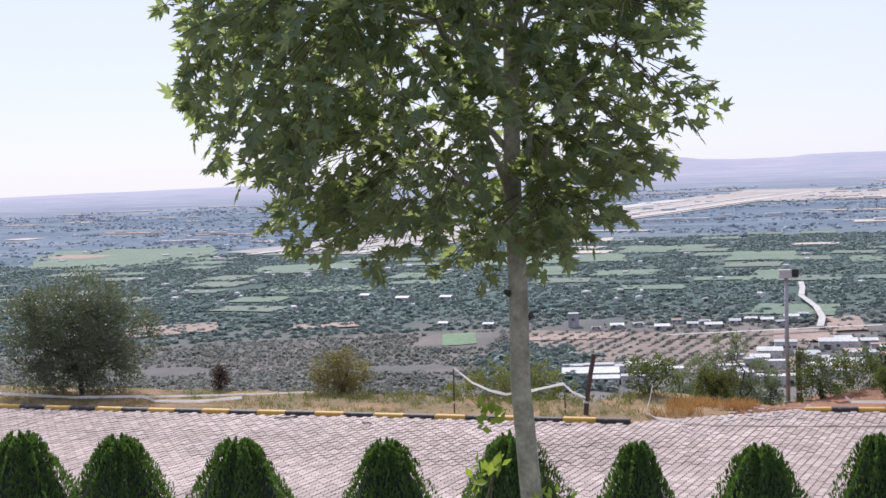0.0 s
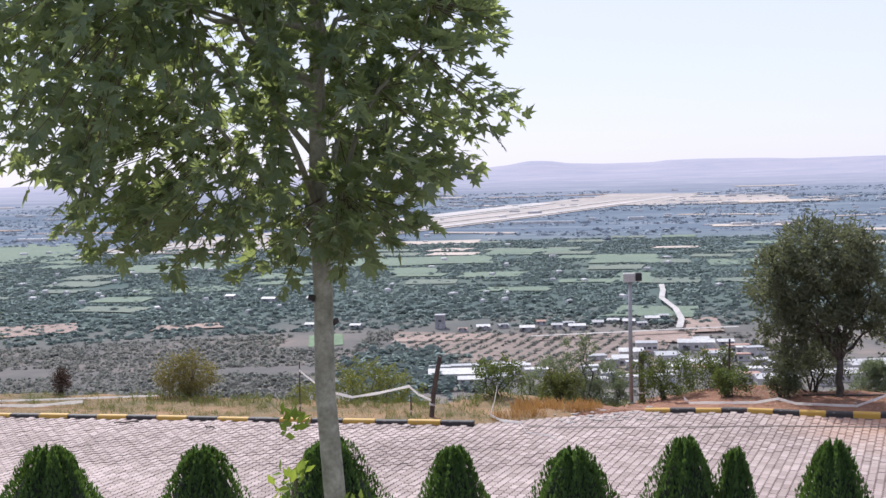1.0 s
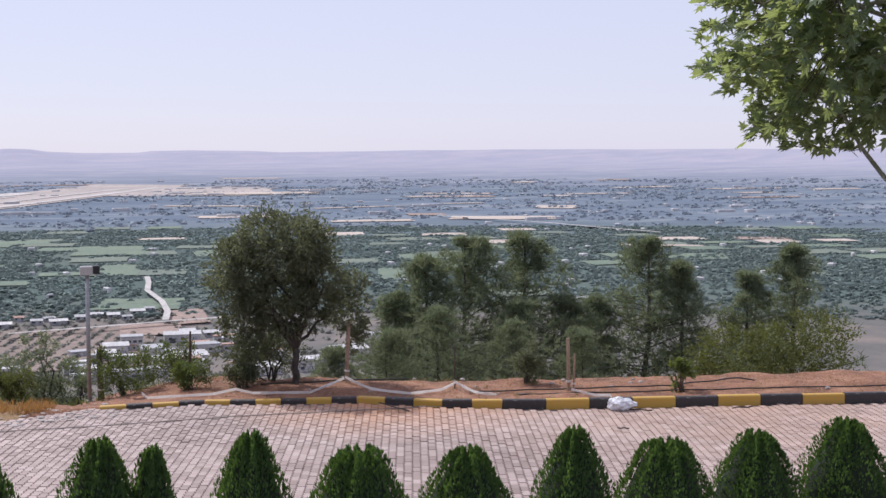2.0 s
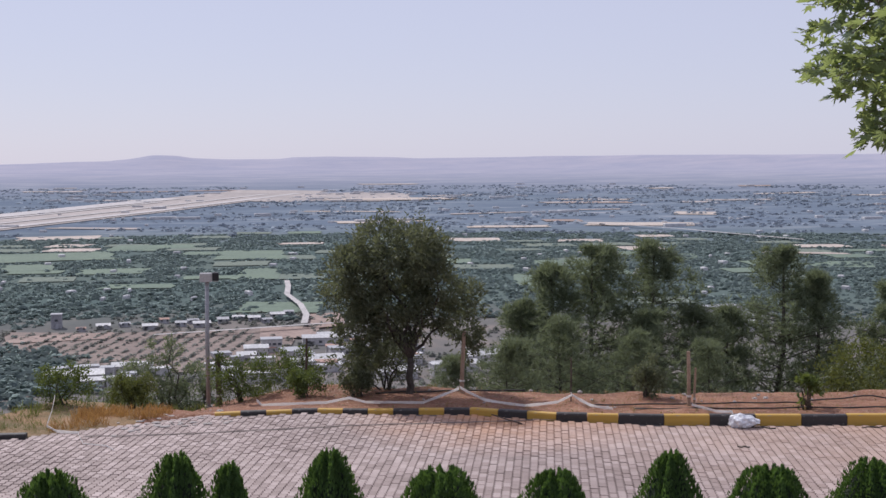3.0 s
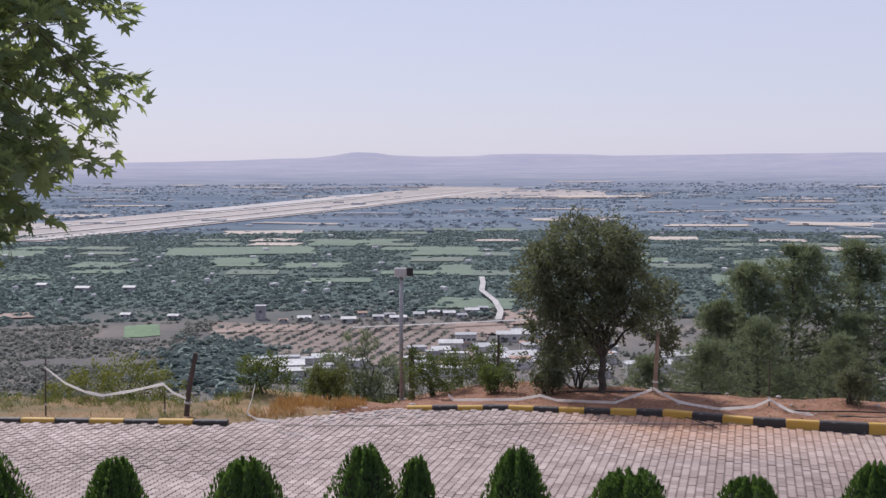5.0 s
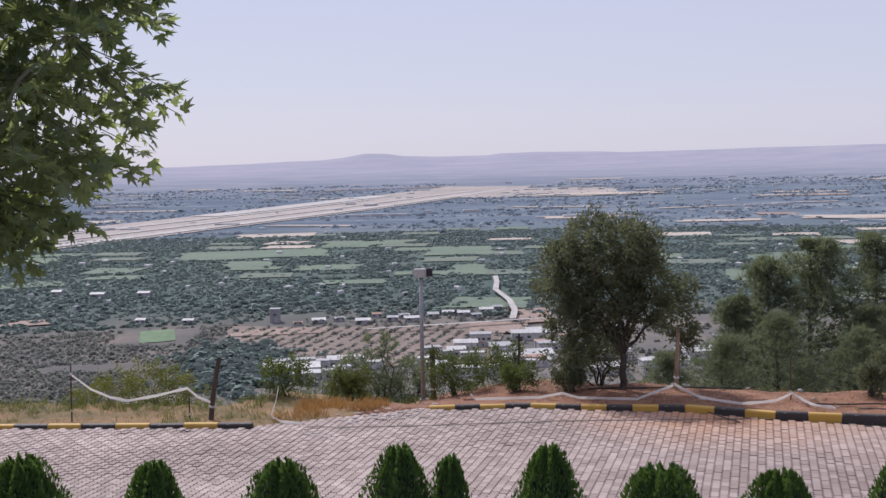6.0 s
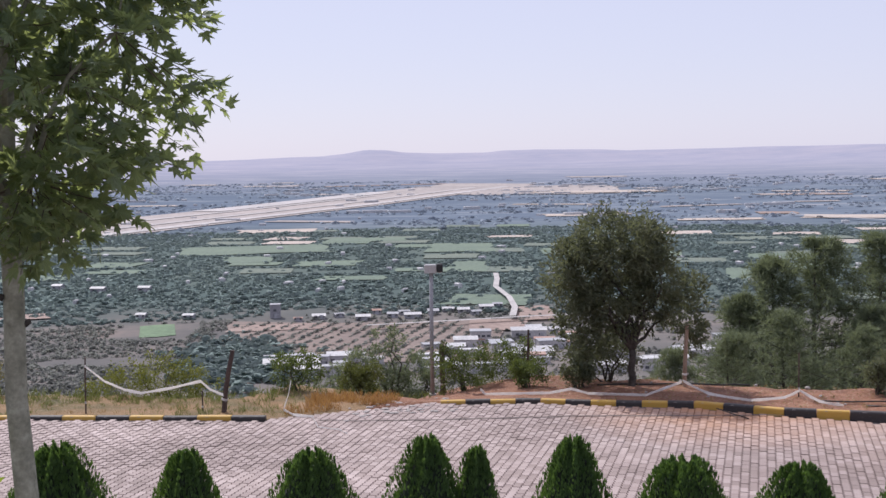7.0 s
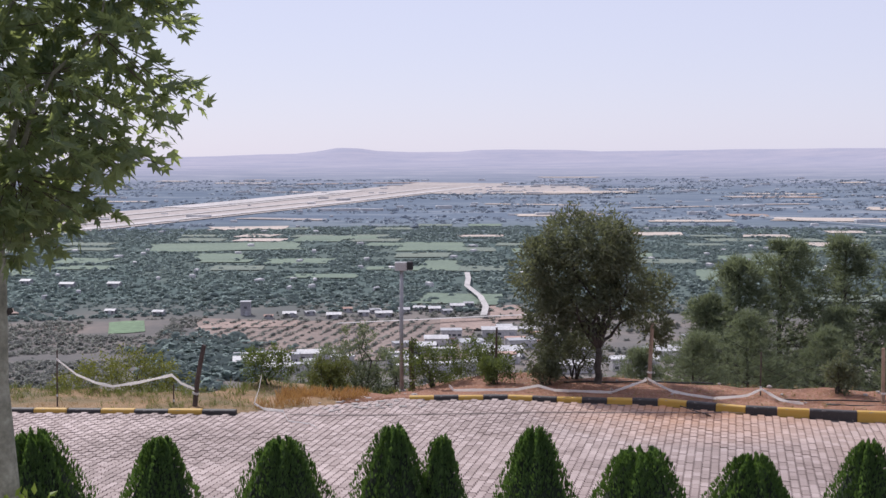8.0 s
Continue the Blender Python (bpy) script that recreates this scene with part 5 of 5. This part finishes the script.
def kerb(name, label, stretch, first):
    """stretch: length of each stone and the points that the kerb runs through."""
    base = Mesh()
    base.tube([(p[0], p[1] + 0.09, -0.12) for p in stretch["line"]], [0.06] * len(stretch["line"]), 4)
    ob = tagged(part(name, base, CONCRETE), label, "kerb", kind="structure")
    pts = [Vector((x, y)) for x, y in stretch["line"]]
    seg, at = 0, pts[0]
    paint = first
    rng = random.Random(5)
    for n, length in stretch["stones"]:
        for _ in range(n):
            left, p = length, at
            while seg < len(pts) - 1 and (pts[seg + 1] - p).length < left:
                left -= (pts[seg + 1] - p).length
                p = pts[seg + 1]
                seg += 1
            if seg >= len(pts) - 1:
                return ob
            end = p + (pts[seg + 1] - p).normalized() * left
            mid, d = (at + end) / 2, end - at
            s = part("kerb_stone", kerb_stone(length)[paint], None, ob)
            ang = math.atan2(d.y, d.x)
            if d.x < 0:
                ang += math.pi
            s.matrix_local = pose(mid.x, mid.y, lerp(stretch["sink"], mid.x) + rng.uniform(-0.006, 0.004), rng.uniform(-1, 1), 0, math.degrees(ang) + rng.uniform(-.5, .5))
            at, paint = end, 1 - paint
    return ob


kerb("kerb_left", "black and yellow painted kerb along the dry verge", {"line": [(-0.58, 16.08), (-6.0, 16.77), (-17.5, 18.25)], "stones": [(34, 0.5)], "sink": [(-18, 0.0), (0, 0.0)]}, 0)
kerb("kerb_right", "black and yellow painted kerb curving round the soil bed", {"line": KERB[4:], "stones": [(10, 0.382), (3, 0.445), (2, 0.45), (14, 0.655)], "sink": [(2.0, -0.045), (4.2, -0.03), (5.7, -0.015), (6.6, 0.0), (7.5, 0.0), (8.3, 0.012), (10, 0.012)]}, 1)


# ---- paving: interlocking blocks laid square to the right-hand kerb ----
def pavement():
    slab = Mesh()
    xs = [-18 + 0.5 * i for i in range(77)]
    vs = []
    for x in xs:
        vs += [(x, y, rise(x, y) - 0.022) for y in (-6.0, kerb_y(x) - 3.6, kerb_y(x) - 2.4, kerb_y(x) - 1.2, kerb_y(x) - 0.3, kerb_y(x) + 0.06)]
    slab.add(vs, [(6 * i + j, 6 * i + 6 + j, 6 * i + 7 + j, 6 * i + 1 + j) for i in range(len(xs) - 1) for j in range(5)])
    base = tagged(part("pavement", slab, JOINT), "courtyard of grey-pink interlocking concrete pavers, worn and dusty", "pavement", kind="structure")
    W, L, turn = 0.102, 0.182, -17.0
    c, s = math.cos(radians(turn)), math.sin(radians(turn))
    k = 0.011
    hw, hl = W / 2 - 0.006, L / 2 - 0.0025
    side = [(0, -hl), (k, -3 * L / 8), (-k, -L / 8), (k, L / 8), (-k, 3 * L / 8), (0, hl)]
    out = [(hw + a, b) for a, b in side] + [(-hw + a, b) for a, b in reversed(side)]
    n = len(out)
    top = [(x * 0.97, y * 0.995, 0.0) for x, y in out]
    mid = [(x, y, -0.03) for x, y in out]
    verts = top + mid
    faces = [tuple(range(n))] + [(q * n + (i + 1) % n, q * n + i, (q + 1) * n + i, (q + 1) * n + (i + 1) % n) for q in (0,) for i in range(n)]
    one = Mesh()
    one.add(verts, faces)
    data = one.data("paver", PAVER)
    rest = Mesh()
    rng = random.Random(3)
    count = 0
    for i in range(-212, 213):
        for j in range(32, 126):
            u, v = i * W, (j + 0.5 * (i % 2)) * L
            x, y = u * c - v * s - 2.0, u * s + v * c
            if not (-14 < x < 16.5 and 9.5 < y < kerb_y(x) + (0.1 if -0.6 < x < 2.2 else -0.1)):
                continue
            dz = rise(x, y) + rng.uniform(-0.004, 0.003) + 0.008 * noise.noise((x * 0.5, y * 0.5, 1))
            rx, ry = rng.uniform(-0.012, 0.012), rng.uniform(-0.012, 0.012)
            if 1.2 < x < 3.8 and 12.3 < y < 14.8 and count < 295:
                o = part("paver", data, None, base)
                o.matrix_local = pose(x, y, dz, math.degrees(rx), math.degrees(ry), turn)
                count += 1
            else:
                q = len(rest.v)
                rest.v.extend([(x + a * c - b * s, y + a * s + b * c, z + dz + a * ry + b * rx) for a, b, z in verts])
                rest.f.extend([tuple(f + q for f in face) for face in faces])
    tagged(part("paver_field", rest, PAVER, base), kind="stuff")
    m = Mesh()
    pts = [Vector((0.2 + 0.12 * i, 16.02 + 0.05 * noise.noise((i * 0.35, 1, 0)) - 0.012 * max(0, i - 30), 0.004)) for i in range(62)]
    for a, b in zip(pts, pts[1:]):
        w = 0.022 + 0.014 * noise.noise(a * 3)
        m.add([(p.x, p.y + o, rise(p.x, p.y) + 0.007) for p, o in ((a, -w), (b, -w), (b, w), (a, w))], [(0, 1, 2, 3)])
    part("crack", m, JOINT, base, "dark open joint running across the pavers")


pavement()
